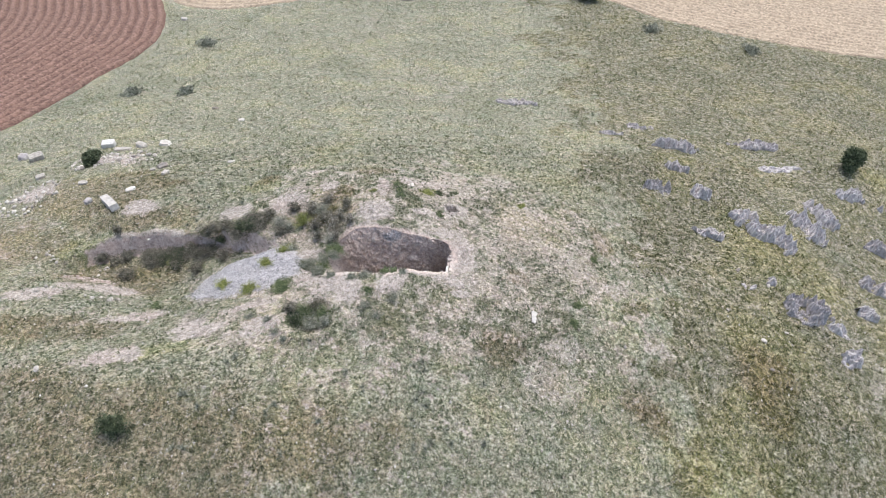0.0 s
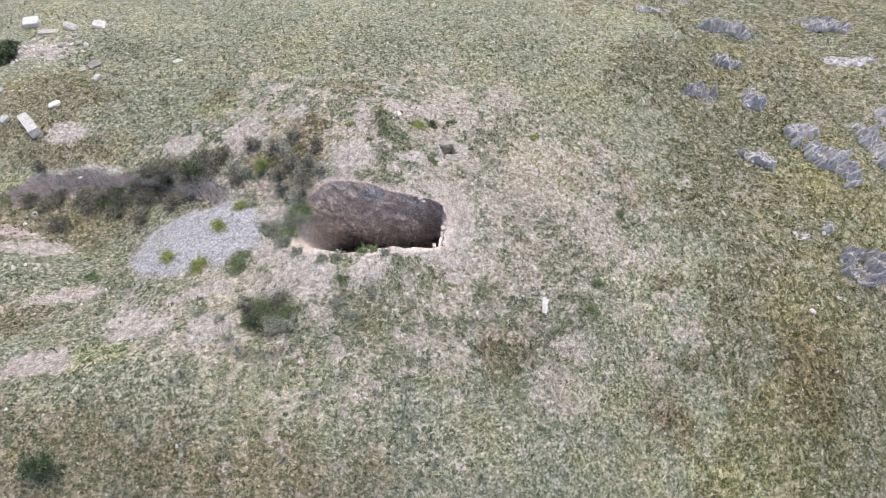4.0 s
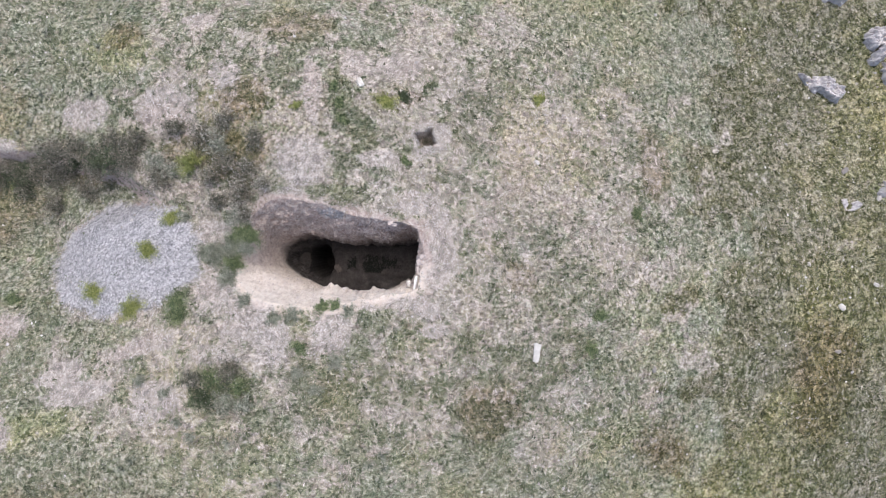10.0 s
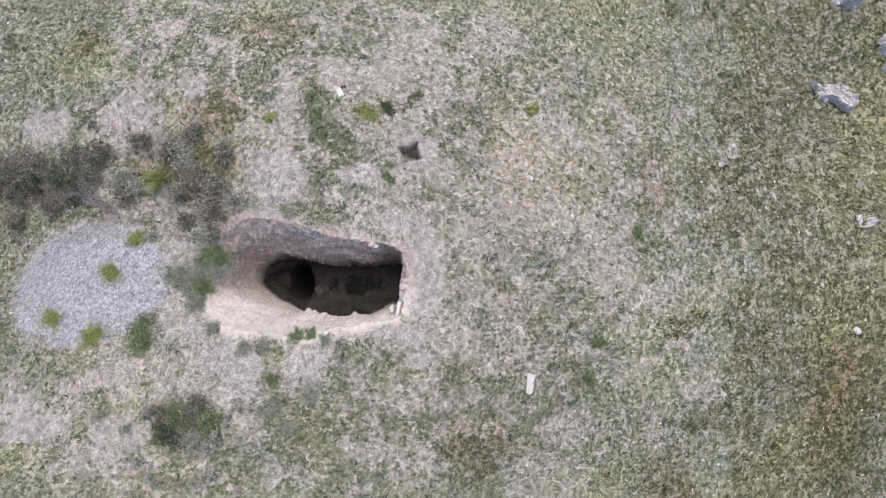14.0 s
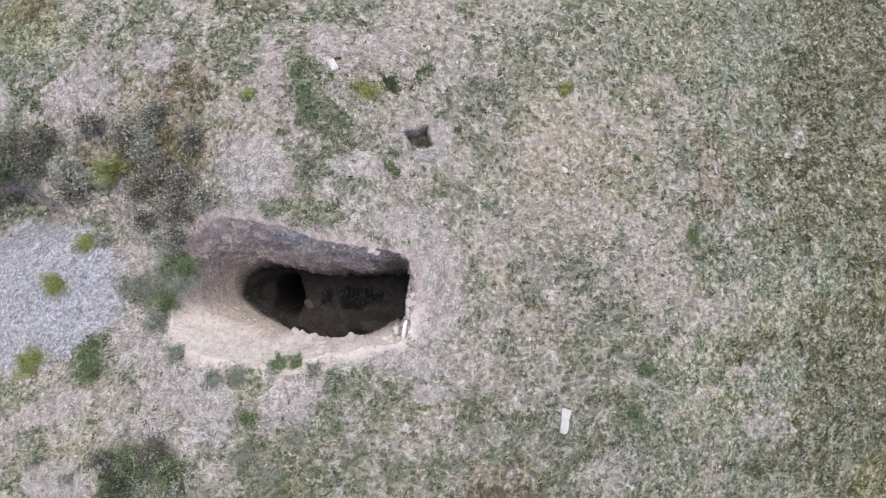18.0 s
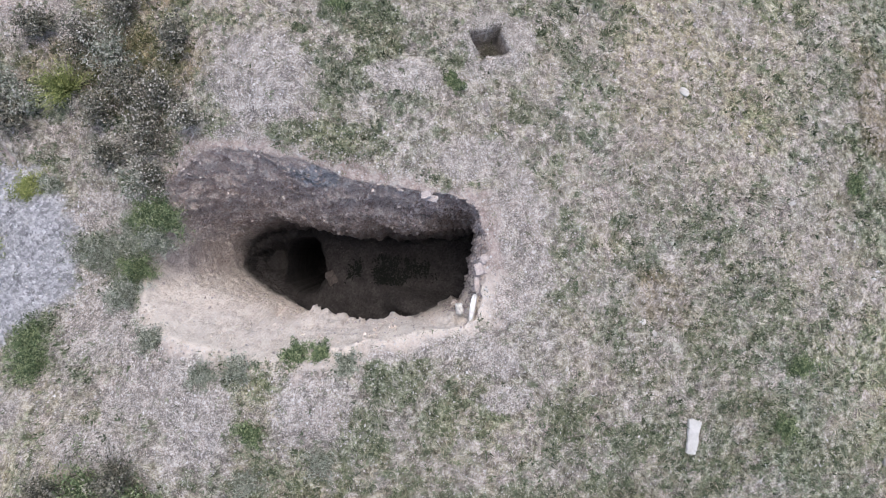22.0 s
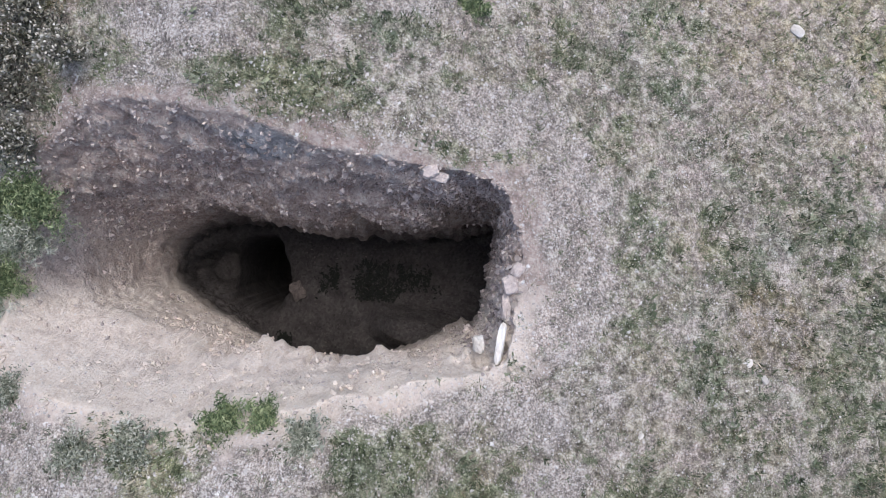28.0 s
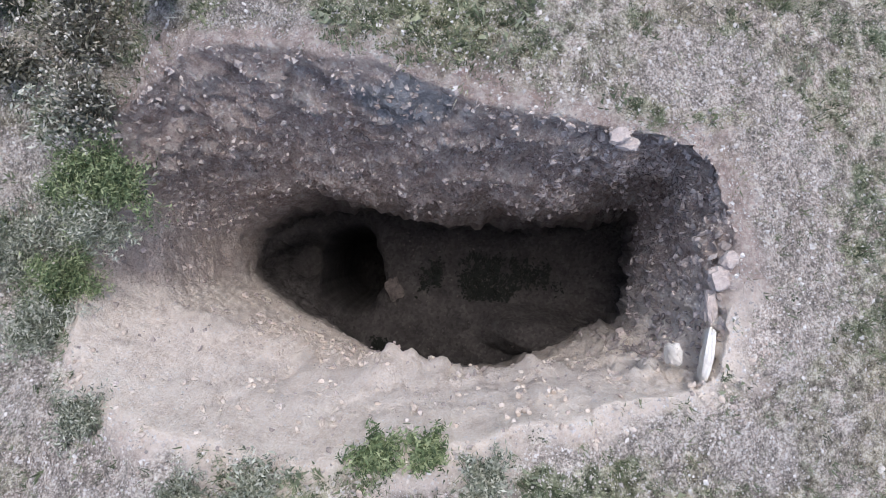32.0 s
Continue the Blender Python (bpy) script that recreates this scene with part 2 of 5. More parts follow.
# ---- building helpers ----
def mesh_from(name, verts, faces, smooth=False):
    """A mesh from arrays; faces all with the same number of corners."""
    verts, faces = np.asarray(verts, np.float32).reshape(-1, 3), np.asarray(faces, np.int32)
    me = bpy.data.meshes.new(name)
    me.vertices.add(len(verts))
    me.vertices.foreach_set("co", verts.ravel())
    k = faces.shape[1]
    me.loops.add(faces.size)
    me.loops.foreach_set("vertex_index", faces.ravel())
    me.polygons.add(len(faces))
    me.polygons.foreach_set("loop_start", np.arange(0, faces.size, k, dtype=np.int32))
    me.polygons.foreach_set("loop_total", np.full(len(faces), k, np.int32))
    me.polygons.foreach_set("use_smooth", np.full(len(faces), smooth, bool))
    me.update(calc_edges=True)
    return me


def mask(me, name, values):
    at = me.attributes.new(name, "FLOAT", "POINT")
    at.data.foreach_set("value", np.asarray(values, np.float32).ravel())


def tints(me, x, y):
    """Marks a mesh with the places of withered and of yellowing growth."""
    mask(me, "dry", patches(x, y, DRY, 25))
    mask(me, "yellow", patches(x, y, YELLOW, 27))


def part(name, me, material, parent=None, label=""):
    """One mesh object under a thing or under a part; me is a mesh or a bmesh."""
    if isinstance(me, bmesh.types.BMesh):
        bm, me = me, bpy.data.meshes.new(name)
        bm.to_mesh(me)
        bm.free()
    if not me.materials:
        me.materials.append(material)
    ob = new(name, me)
    ob.parent = parent
    return tagged(ob, label)


def root(name, x, y, z, label, category, group="", turn=0.0):
    ob = new(name)
    ob.empty_display_size = 0.2
    ob.matrix_world = pose(x, y, z, 0, 0, turn)
    return tagged(ob, label, category, group)


# ---- materials ----
class Nodes:
    """A node material in short form."""

    def __init__(self, name, rough=0.95):
        self.m = bpy.data.materials.new(name)
        self.m.use_nodes = True
        self.t = self.m.node_tree
        self.b = self.t.nodes["Principled BSDF"]
        self.b.inputs["Roughness"].default_value = rough
        self.b.inputs["Specular IOR Level"].default_value = 0.25

    def put(self, socket, value):
        if isinstance(value, bpy.types.NodeSocket):
            self.t.links.new(value, socket)
        elif isinstance(value, tuple) and len(value) == 3 and socket.type == "RGBA":
            socket.default_value = (*value, 1)
        else:
            socket.default_value = value

    def place(self):
        return self.t.nodes.new("ShaderNodeTexCoord").outputs["Object"]

    def noise(self, scale, detail=4, rough=0.6, at=None):
        n = self.t.nodes.new("ShaderNodeTexNoise")
        n.inputs["Scale"].default_value, n.inputs["Detail"].default_value, n.inputs["Roughness"].default_value = scale, detail, rough
        self.put(n.inputs["Vector"], at or self.place())
        return n.outputs["Fac"]

    def cells(self, scale, out="Color", feature="F1", at=None):
        n = self.t.nodes.new("ShaderNodeTexVoronoi")
        n.inputs["Scale"].default_value, n.feature = scale, feature
        self.put(n.inputs["Vector"], at or self.place())
        return n.outputs[out]

    def attr(self, name):
        n = self.t.nodes.new("ShaderNodeAttribute")
        n.attribute_name = name
        return n.outputs["Fac"]

    def olive(self):
        """Where the turf turns olive: down the east slope, and in broad drifts."""
        x = self.t.nodes.new("ShaderNodeSeparateXYZ")
        self.put(x.inputs[0], self.place())
        return (self.ramp(self.calc("ADD", self.calc("MULTIPLY", x.outputs[0], 0.06), self.noise(0.35, 3)), (0.98, 0.0), (1.4, 1.0)),
                self.ramp(self.calc("ADD", self.calc("MULTIPLY", x.outputs[1], 0.05), self.noise(0.2, 3)), (1.3, 0.0), (1.9, 1.0)))

    def drift(self, c):
        """Turf colours across the hill: olive on the east slope, fresher green on the north slope."""
        east, north = self.olive()
        c = self.mix(east, c, self.mix(1.0, c, (0.58, 0.56, 0.43), "MULTIPLY"))
        return self.hue(self.mix(north, c, self.mix(1.0, c, (1.42, 1.52, 1.2), "MULTIPLY")))

    def hue(self, c):
        """Withered brown, yellowing and bluish growth in patches."""
        wide = self.noise(0.28, 6, 0.65)
        c = self.mix(self.ramp(wide, (0.50, 0.0), (0.64, 0.7)), c, self.mix(1.0, c, (1.22, 1.18, 0.98), "MULTIPLY"))
        c = self.mix(self.ramp(wide, (0.36, 0.7), (0.50, 0.0)), c, self.mix(1.0, c, (0.76, 0.80, 0.72), "MULTIPLY"))
        c = self.mix(self.ramp(self.noise(1.4, 4), (0.48, 0.0), (0.66, 0.35)), c, self.mix(1.0, c, (1.06, 0.98, 0.80), "MULTIPLY"))
        c = self.mix(self.ramp(self.noise(0.8, 4), (0.30, 0.6), (0.47, 0.0)), c, self.mix(1.0, c, (0.86, 0.98, 1.0), "MULTIPLY"))
        c = self.mix(self.calc("MULTIPLY", self.attr("dry"), 0.85), c, self.mix(1.0, c, (0.75, 0.66, 0.575), "MULTIPLY"))
        return self.mix(self.calc("MULTIPLY", self.attr("yellow"), 0.35), c, self.mix(1.0, c, (1.2, 1.18, 0.62), "MULTIPLY"))

    def island(self):
        return self.t.nodes.new("ShaderNodeNewGeometry").outputs["Random Per Island"]

    def single(self):
        return self.t.nodes.new("ShaderNodeObjectInfo").outputs["Random"]

    def ramp(self, fac, *stops):
        n = self.t.nodes.new("ShaderNodeValToRGB")
        r = n.color_ramp
        while len(r.elements) < len(stops):
            r.elements.new(0.5)
        for e, (p, c) in zip(r.elements, stops):
            e.position, e.color = p, (*(c if isinstance(c, tuple) else (c, c, c)), 1)
        self.put(n.inputs[0], fac)
        return n.outputs[0]

    def mix(self, fac, a, b, how="MIX"):
        n = self.t.nodes.new("ShaderNodeMix")
        n.data_type, n.blend_type = "RGBA", how
        self.put(n.inputs[0], fac)
        self.put(n.inputs[6], a)
        self.put(n.inputs[7], b)
        return n.outputs[2]

    def calc(self, how, a, b=0.0, c=0.0):
        n = self.t.nodes.new("ShaderNodeMath")
        n.operation, n.use_clamp = how, False
        for s, v in zip(n.inputs, (a, b, c)):
            self.put(s, v)
        return n.outputs[0]

    def done(self, colour, relief=None, strength=0.5, depth=0.02):
        self.put(self.b.inputs["Base Color"], colour)
        if relief is not None:
            n = self.t.nodes.new("ShaderNodeBump")
            n.inputs["Strength"].default_value, n.inputs["Distance"].default_value = strength, depth
            self.put(n.inputs["Height"], relief)
            self.t.links.new(n.outputs[0], self.b.inputs["Normal"])
        return self.m


def ground_material():
    n = Nodes("hill_ground")
    fine, mid, clump, rugged = n.noise(52, 6, 0.85), n.noise(3.2, 8, 0.72), n.noise(12, 8, 0.8), n.noise(7, 9, 0.84)

    def stones(scale, most, least=0.45):
        """Single stones of many sizes, one in each of some cells."""
        return n.calc("LESS_THAN", n.calc("ADD", n.cells(scale, "Distance"), n.calc("MULTIPLY", n.calc("SUBTRACT", fine, 0.5), 0.5)), n.ramp(n.cells(scale), (least, 0.0), (1.0, most)))

    soil = n.ramp(mid, (0.3, (0.315, 0.272, 0.238)), (0.5, (0.425, 0.376, 0.332)), (0.7, (0.53, 0.478, 0.43)))
    soil = n.mix(n.ramp(n.noise(0.6, 3), (0.48, 0.0), (0.68, 0.8)), soil, n.mix(1.0, soil, (1.0, 0.945, 0.94), "MULTIPLY"))
    soil = n.mix(0.4, soil, n.ramp(rugged, (0.40, 0.2), (0.60, 0.8)), "OVERLAY")
    soil = n.mix(0.6, soil, n.ramp(fine, (0.41, 0.06), (0.59, 0.94)), "OVERLAY")
    soil = n.mix(0.42, soil, n.ramp(n.cells(34), (0.0, 0.1), (1.0, 0.9)), "OVERLAY")
    soil = n.mix(0.5, soil, n.ramp(n.cells(78), (0.0, 0.06), (1.0, 0.94)), "OVERLAY")
    straw = n.hue(n.ramp(clump, (0.40, (0.13, 0.112, 0.08)), (0.5, (0.36, 0.33, 0.26)), (0.60, (0.60, 0.565, 0.48))))
    straw = n.mix(0.6, straw, n.ramp(fine, (0.40, 0.08), (0.60, 0.92)), "OVERLAY")
    sward = n.ramp(clump, (0.40, (0.055, 0.068, 0.037)), (0.5, (0.20, 0.222, 0.14)), (0.60, (0.43, 0.44, 0.335)))
    sward = n.mix(0.65, sward, n.ramp(fine, (0.40, 0.06), (0.60, 0.94)), "OVERLAY")
    sward = n.drift(sward)
    sward = n.mix(n.ramp(n.noise(3.5, 5), (0.45, 0.0), (0.60, 0.6)), sward, straw)
    cover = n.mix(n.ramp(n.noise(5, 7, 0.75), (0.42, 0.05), (0.56, 0.95)), soil, straw)
    cover = n.mix(n.ramp(n.attr("bare"), (0.1, 0.0), (0.7, 1.0)), cover, n.mix(1.0, soil, (0.99, 1.01, 1.01), "MULTIPLY"))
    green = n.calc("ADD", n.calc("MULTIPLY", n.attr("green"), 0.8), n.calc("MULTIPLY", n.calc("SUBTRACT", n.noise(8, 7, 0.78), 0.5), 2.8))
    cover = n.mix(n.ramp(green, (0.25, 0.0), (0.62, 0.95)), cover, sward)
    tuft = n.calc("MULTIPLY", n.ramp(n.calc("ADD", n.cells(7.5, "Distance"), n.calc("MULTIPLY", clump, 0.6)), (0.46, 1.0), (0.60, 0.0)), n.ramp(n.cells(7.5), (0.5, 0.0), (0.6, 0.6)))
    tuft = n.calc("MULTIPLY", tuft, n.ramp(n.calc("ADD", n.attr("green"), n.attr("bare")), (0.12, 0.25), (0.5, 1.0)))
    cover = n.mix(n.calc("MULTIPLY", tuft, n.ramp(n.attr("bare"), (0.2, 1.0), (0.8, 0.12))), cover, n.mix(1.0, sward, (0.5, 0.55, 0.5), "MULTIPLY"))
    spot = n.calc("MULTIPLY", n.ramp(n.calc("ADD", n.cells(5.3, "Distance"), n.calc("MULTIPLY", clump, 0.6)), (0.44, 1.0), (0.60, 0.0)), n.ramp(n.cells(5.3), (0.50, 0.0), (0.9, 0.7)))
    cover = n.mix(spot, cover, n.mix(0.5, soil, (0.62, 0.585, 0.54)))
    cover = n.mix(n.ramp(n.attr("bare"), (0.1, 0.5), (0.8, 0.2)), cover, n.ramp(rugged, (0.42, 0.14), (0.58, 0.86)), "OVERLAY")
    clay = n.ramp(n.noise(5, 7, 0.75), (0.3, (0.41, 0.325, 0.28)), (0.5, (0.56, 0.465, 0.41)), (0.72, (0.66, 0.575, 0.52)))
    clay = n.mix(n.ramp(n.noise(1.1, 4), (0.40, 0.85), (0.60, 0.1)), clay, n.mix(1.0, clay, (0.97, 0.985, 1.0), "MULTIPLY"))
    clay = n.mix(0.3, clay, n.ramp(n.cells(42), (0.0, 0.15), (1.0, 0.88)), "OVERLAY")
    clay = n.mix(0.5, clay, n.ramp(rugged, (0.40, 0.15), (0.60, 0.85)), "OVERLAY")
    # near-black soil tone: the shade of the pit bottom put into the colour
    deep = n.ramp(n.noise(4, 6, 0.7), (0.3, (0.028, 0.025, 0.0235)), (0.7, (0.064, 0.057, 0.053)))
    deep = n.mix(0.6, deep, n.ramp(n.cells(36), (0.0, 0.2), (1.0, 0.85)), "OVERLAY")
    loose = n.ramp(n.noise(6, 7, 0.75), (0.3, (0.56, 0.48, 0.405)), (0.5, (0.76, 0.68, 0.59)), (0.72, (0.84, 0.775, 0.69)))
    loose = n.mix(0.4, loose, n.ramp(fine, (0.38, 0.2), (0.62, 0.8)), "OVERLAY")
    clay = n.mix(n.attr("pale_side"), clay, loose)
    clay = n.mix(n.attr("floor_shade"), clay, deep)
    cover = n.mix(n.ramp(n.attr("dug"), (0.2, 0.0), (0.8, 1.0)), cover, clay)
    unshaded_top = n.ramp(n.attr("floor_shade"), (0.0, 1.0), (0.4, 0.0))
    for scale, most, tone in ((15, 0.20, (0.58, 0.555, 0.52)), (31, 0.38, (0.74, 0.72, 0.69)), (58, 0.46, (0.74, 0.72, 0.69))):
        cover = n.mix(n.calc("MULTIPLY", n.calc("MULTIPLY", stones(scale, most, 0.55), unshaded_top), 0.8), cover, tone)
    grey = n.ramp(n.cells(22), (0.0, (0.24, 0.238, 0.242)), (0.5, (0.40, 0.396, 0.40)), (1.0, (0.62, 0.615, 0.62)))
    grey = n.mix(0.5, grey, n.ramp(rugged, (0.40, 0.12), (0.60, 0.88)), "OVERLAY")
    cover = n.mix(n.ramp(n.calc("ADD", n.attr("gravel"), n.calc("SUBTRACT", clump, 0.5)), (0.3, 0.0), (0.7, 1.0)), cover, grey)
    bump = n.calc("ADD", n.calc("MULTIPLY", n.cells(34, "Distance"), -0.5), n.calc("ADD", n.calc("MULTIPLY", fine, 1.0), n.calc("MULTIPLY", clump, 2.4)))
    bump = n.calc("MULTIPLY", bump, n.calc("SUBTRACT", n.calc("MULTIPLY_ADD", n.attr("dug"), 0.6, 1.0), n.calc("MULTIPLY", n.attr("pale_side"), 0.9)))
    return n.done(cover, bump, 0.9, 0.02)


def blade_material(name, low, middle, top, olive=False):
    n = Nodes(name, 0.8)
    lot = n.calc("ADD", n.calc("MULTIPLY", n.island(), 0.25), n.calc("MULTIPLY", n.attr("lot"), 0.75))
    c = n.ramp(lot, (0.12, low), (0.5, middle), (0.88, top))
    if olive:
        c = n.drift(c) if olive == "green" else n.hue(c)
    return n.done(c)


def stone_material(name, dark, light, scale=14.0, lichen=0.3, by="single", spread=0.8):
    n = Nodes(name, 0.9)
    lot = n.single() if by == "single" else n.island()
    g = n.noise(scale, 6, 0.7)
    c = n.ramp(g, (0.3, dark), (0.68, light))
    c = n.mix(spread, c, n.ramp(lot, (0.0, 0.2), (1.0, 0.8)), "OVERLAY")
    c = n.mix(n.ramp(n.noise(scale * 0.5, 4), (0.55, 0.0), (0.72, lichen)), c, (0.30, 0.30, 0.20))
    return n.done(c, n.calc("ADD", g, n.calc("MULTIPLY", n.cells(scale * 1.7, "Distance"), 0.6)), 0.6, 0.02)


GROUND = ground_material()
GRASS = blade_material("living_grass", (0.045, 0.062, 0.034), (0.16, 0.19, 0.112), (0.42, 0.44, 0.31), "green")
MEADOW = blade_material("meadow_grass", (0.13, 0.15, 0.085), (0.24, 0.262, 0.16), (0.40, 0.41, 0.29), "green")
HERB = blade_material("low_herbs", (0.05, 0.066, 0.038), (0.15, 0.175, 0.11), (0.31, 0.335, 0.235), "green")
STRAW = blade_material("dry_grass", (0.20, 0.175, 0.13), (0.42, 0.38, 0.30), (0.66, 0.62, 0.52), True)
LEAF_DARK = blade_material("dark_leaves", (0.03, 0.045, 0.022), (0.07, 0.095, 0.05), (0.16, 0.19, 0.11))
LEAF_GREEN = blade_material("green_leaves", (0.04, 0.065, 0.03), (0.15, 0.20, 0.095), (0.38, 0.43, 0.24))
LEAF_YELLOW = blade_material("yellow_green_leaves", (0.09, 0.12, 0.035), (0.28, 0.32, 0.10), (0.54, 0.55, 0.23))
LEAF_GREY = blade_material("grey_green_leaves", (0.085, 0.10, 0.066), (0.27, 0.29, 0.22), (0.55, 0.56, 0.47))
STALK = blade_material("dead_stalks", (0.09, 0.074, 0.058), (0.25, 0.21, 0.17), (0.52, 0.46, 0.39))
HEADS = blade_material("seed_heads", (0.40, 0.37, 0.31), (0.56, 0.53, 0.46), (0.70, 0.67, 0.60))
PEBBLE = stone_material("pebbles", (0.40, 0.37, 0.345), (0.72, 0.69, 0.655), 30, 0.0, "island", 0.7)
CHIPS = stone_material("grey_gravel", (0.28, 0.277, 0.28), (0.58, 0.575, 0.575), 30, 0.0, "island")
PITSTONE = stone_material("bank_stones", (0.36, 0.305, 0.275), (0.58, 0.515, 0.475), 24, 0.0, "island", 0.6)
CLOD = stone_material("soil_clods", (0.52, 0.445, 0.38), (0.72, 0.64, 0.56), 24, 0.0, "island", 0.3)
PALE = stone_material("pale_limestone", (0.38, 0.355, 0.315), (0.62, 0.59, 0.54), 10, 0.12)
OUTCROP = stone_material("grey_outcrop", (0.22, 0.205, 0.20), (0.66, 0.63, 0.62), 8, 0.4, spread=0.3)
WHITE = stone_material("white_marble", (0.44, 0.425, 0.39), (0.72, 0.70, 0.66), 6, 0.2)
BOARD = stone_material("weathered_slab", (0.44, 0.425, 0.39), (0.62, 0.60, 0.555), 9, 0.1)


# ---- the ground and the pit: one sheet ----
# Four contours of the pit, from its west end over north, east and south: the rim, the lip, the foot of the bank, the floor's edge.
RIM = [(-4.3, 15.95), (-4.2, 16.45), (-3.85, 17.05), (-3.2, 17.4), (-2.4, 17.3), (-1.8, 17.17), (-1.32, 17.0), (-0.45, 16.86), (0.1, 16.74),
       (0.26, 16.4), (0.22, 15.8), (0.1, 15.22), (-0.7, 15.08), (-1.3, 14.98), (-2.4, 14.8), (-3.15, 14.88), (-3.85, 15.05), (-4.25, 15.45)]
LIP = [(-4.0, 15.95, -1.1), (-3.98, 16.3, -1.2), (-3.72, 16.74, -1.05), (-3.15, 16.98, -0.75), (-2.45, 16.9, -0.62), (-1.85, 16.78, -0.62),
       (-1.3, 16.86, -0.5), (-0.5, 16.75, -0.55), (0.07, 16.74, -0.5), (0.18, 16.35, -0.6), (0.15, 15.8, -0.6), (0.02, 15.3, -0.6),
       (-0.6, 15.2, -0.85), (-1.35, 15.1, -0.8), (-2.15, 15.22, -0.8), (-2.75, 15.24, -1.15), (-3.4, 15.44, -0.95), (-3.88, 15.62, -1.0)]
FOOT = [(-3.8, 15.95, -1.95), (-3.82, 16.25, -2.0), (-3.52, 16.5, -1.9), (-2.92, 16.66, -1.55), (-2.35, 16.58, -1.48), (-1.8, 16.5, -1.5),
        (-1.3, 16.46, -1.58), (-0.55, 16.56, -1.3), (0.14, 16.66, -1.4), (0.16, 16.3, -1.5), (0.13, 15.8, -1.5), (-0.06, 15.38, -1.25),
        (-0.6, 15.08, -1.7), (-1.3, 14.9, -1.8), (-2.1, 14.98, -1.85), (-2.75, 15.24, -2.0), (-3.4, 15.52, -2.05), (-3.74, 15.7, -1.8)]
FLOOR = [(-3.6, 15.92, -2.75), (-3.56, 16.15, -2.75), (-3.22, 16.38, -2.8), (-2.85, 16.46, -2.8), (-2.35, 16.38, -2.8), (-1.75, 16.3, -2.8),
         (-1.2, 16.26, -2.8), (-0.45, 16.32, -2.75), (0.12, 16.36, -2.7), (0.24, 16.25, -2.7), (0.24, 15.8, -2.7), (0.08, 15.42, -2.6),
         (-0.5, 15.2, -2.45), (-1.15, 14.88, -2.5), (-2.1, 14.84, -2.75), (-2.78, 15.2, -2.65), (-3.2, 15.46, -2.6), (-3.5, 15.68, -2.7)]
SHAFT = (-2.70, 15.82)
ROUND = 720


def spun(points, at):
    """A closed smooth curve through points, at parameters 0 to len(points)."""
    p = np.array(points, float)
    i = np.floor(at).astype(int) % len(p)
    t = (at - np.floor(at))[:, None]
    a, b, c, d = p[i - 1], p[i], p[(i + 1) % len(p)], p[(i + 2) % len(p)]
    return 0.5 * (2 * b + (c - a) * t + (2 * a - 5 * b + 4 * c - d) * t * t + (3 * b - a - 3 * c + d) * t ** 3)


dense = np.linspace(0, len(RIM), 4001)
way = np.r_[0, np.cumsum(np.linalg.norm(np.diff(spun(RIM, dense), axis=0), axis=1))]
AT = np.interp(np.arange(ROUND) / ROUND * way[-1], way, dense)
rim = spun(RIM, AT)
smooth_rim = rim.copy()
rim += (0.08 * (cloudy(rim[:, 0], rim[:, 1], 0.30, 61, 3) - 0.5) * 2 + 0.05 * (cloudy(rim[:, 0], rim[:, 1], 0.07, 63, 2) - 0.5))[:, None] * (1 - 0.7 * step(-2.6, -3.4, rim[:, 0]) * step(16.8, 16.2, rim[:, 1]))[:, None] * (rim - np.array([-1.9, 16.0])) / 1.6
rim3 = np.c_[rim, height(rim[:, 0], rim[:, 1])]
torn_rim = rim3 - np.c_[smooth_rim, height(smooth_rim[:, 0], smooth_rim[:, 1])]
lip, foot, edge = spun(LIP, AT), spun(FOOT, AT), spun(FLOOR, AT)
torn_lip = np.zeros_like(lip)
torn_lip[:, 1] = (0.34 * (cloudy(lip[:, 0], lip[:, 1], 0.34, 65, 3) - 0.5) + 0.18 * (cloudy(lip[:, 0], lip[:, 1], 0.09, 67, 2) - 0.5)) * step(15.6, 15.4, lip[:, 1]) * step(-3.2, -2.6, lip[:, 0])
turn0 = np.unwrap(np.arctan2(rim[:, 1] - 16.0, rim[:, 0] + 1.9))
even = np.linspace(turn0[0], turn0[0] - 2 * math.pi, ROUND, endpoint=False)

# painted shade is full in the shaft and floor, fading up to the foot
rings, dug, floor_shade = [], [], []
angle = turn0 * 0.5 + even * 0.5
even_in = np.unwrap(np.arctan2(edge[:, 1] - SHAFT[1], edge[:, 0] - SHAFT[0]))
shaft_dir = np.c_[0.36 * np.cos(even_in), 0.47 * np.sin(even_in)]
shaft_rag = 1 + 0.16 * (cloudy(np.cos(even_in) * 2, np.sin(even_in) * 2, 0.8, 71) - 0.5)[:, None] * 2
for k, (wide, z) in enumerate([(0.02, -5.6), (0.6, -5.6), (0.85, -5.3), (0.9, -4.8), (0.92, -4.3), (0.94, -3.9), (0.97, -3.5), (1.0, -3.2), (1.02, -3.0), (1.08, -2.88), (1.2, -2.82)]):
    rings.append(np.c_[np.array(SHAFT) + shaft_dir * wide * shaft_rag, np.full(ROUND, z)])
    dug.append(1.0), floor_shade.append(1.0)
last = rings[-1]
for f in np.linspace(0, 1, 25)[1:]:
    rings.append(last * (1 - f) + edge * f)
    dug.append(1.0), floor_shade.append(1.0)
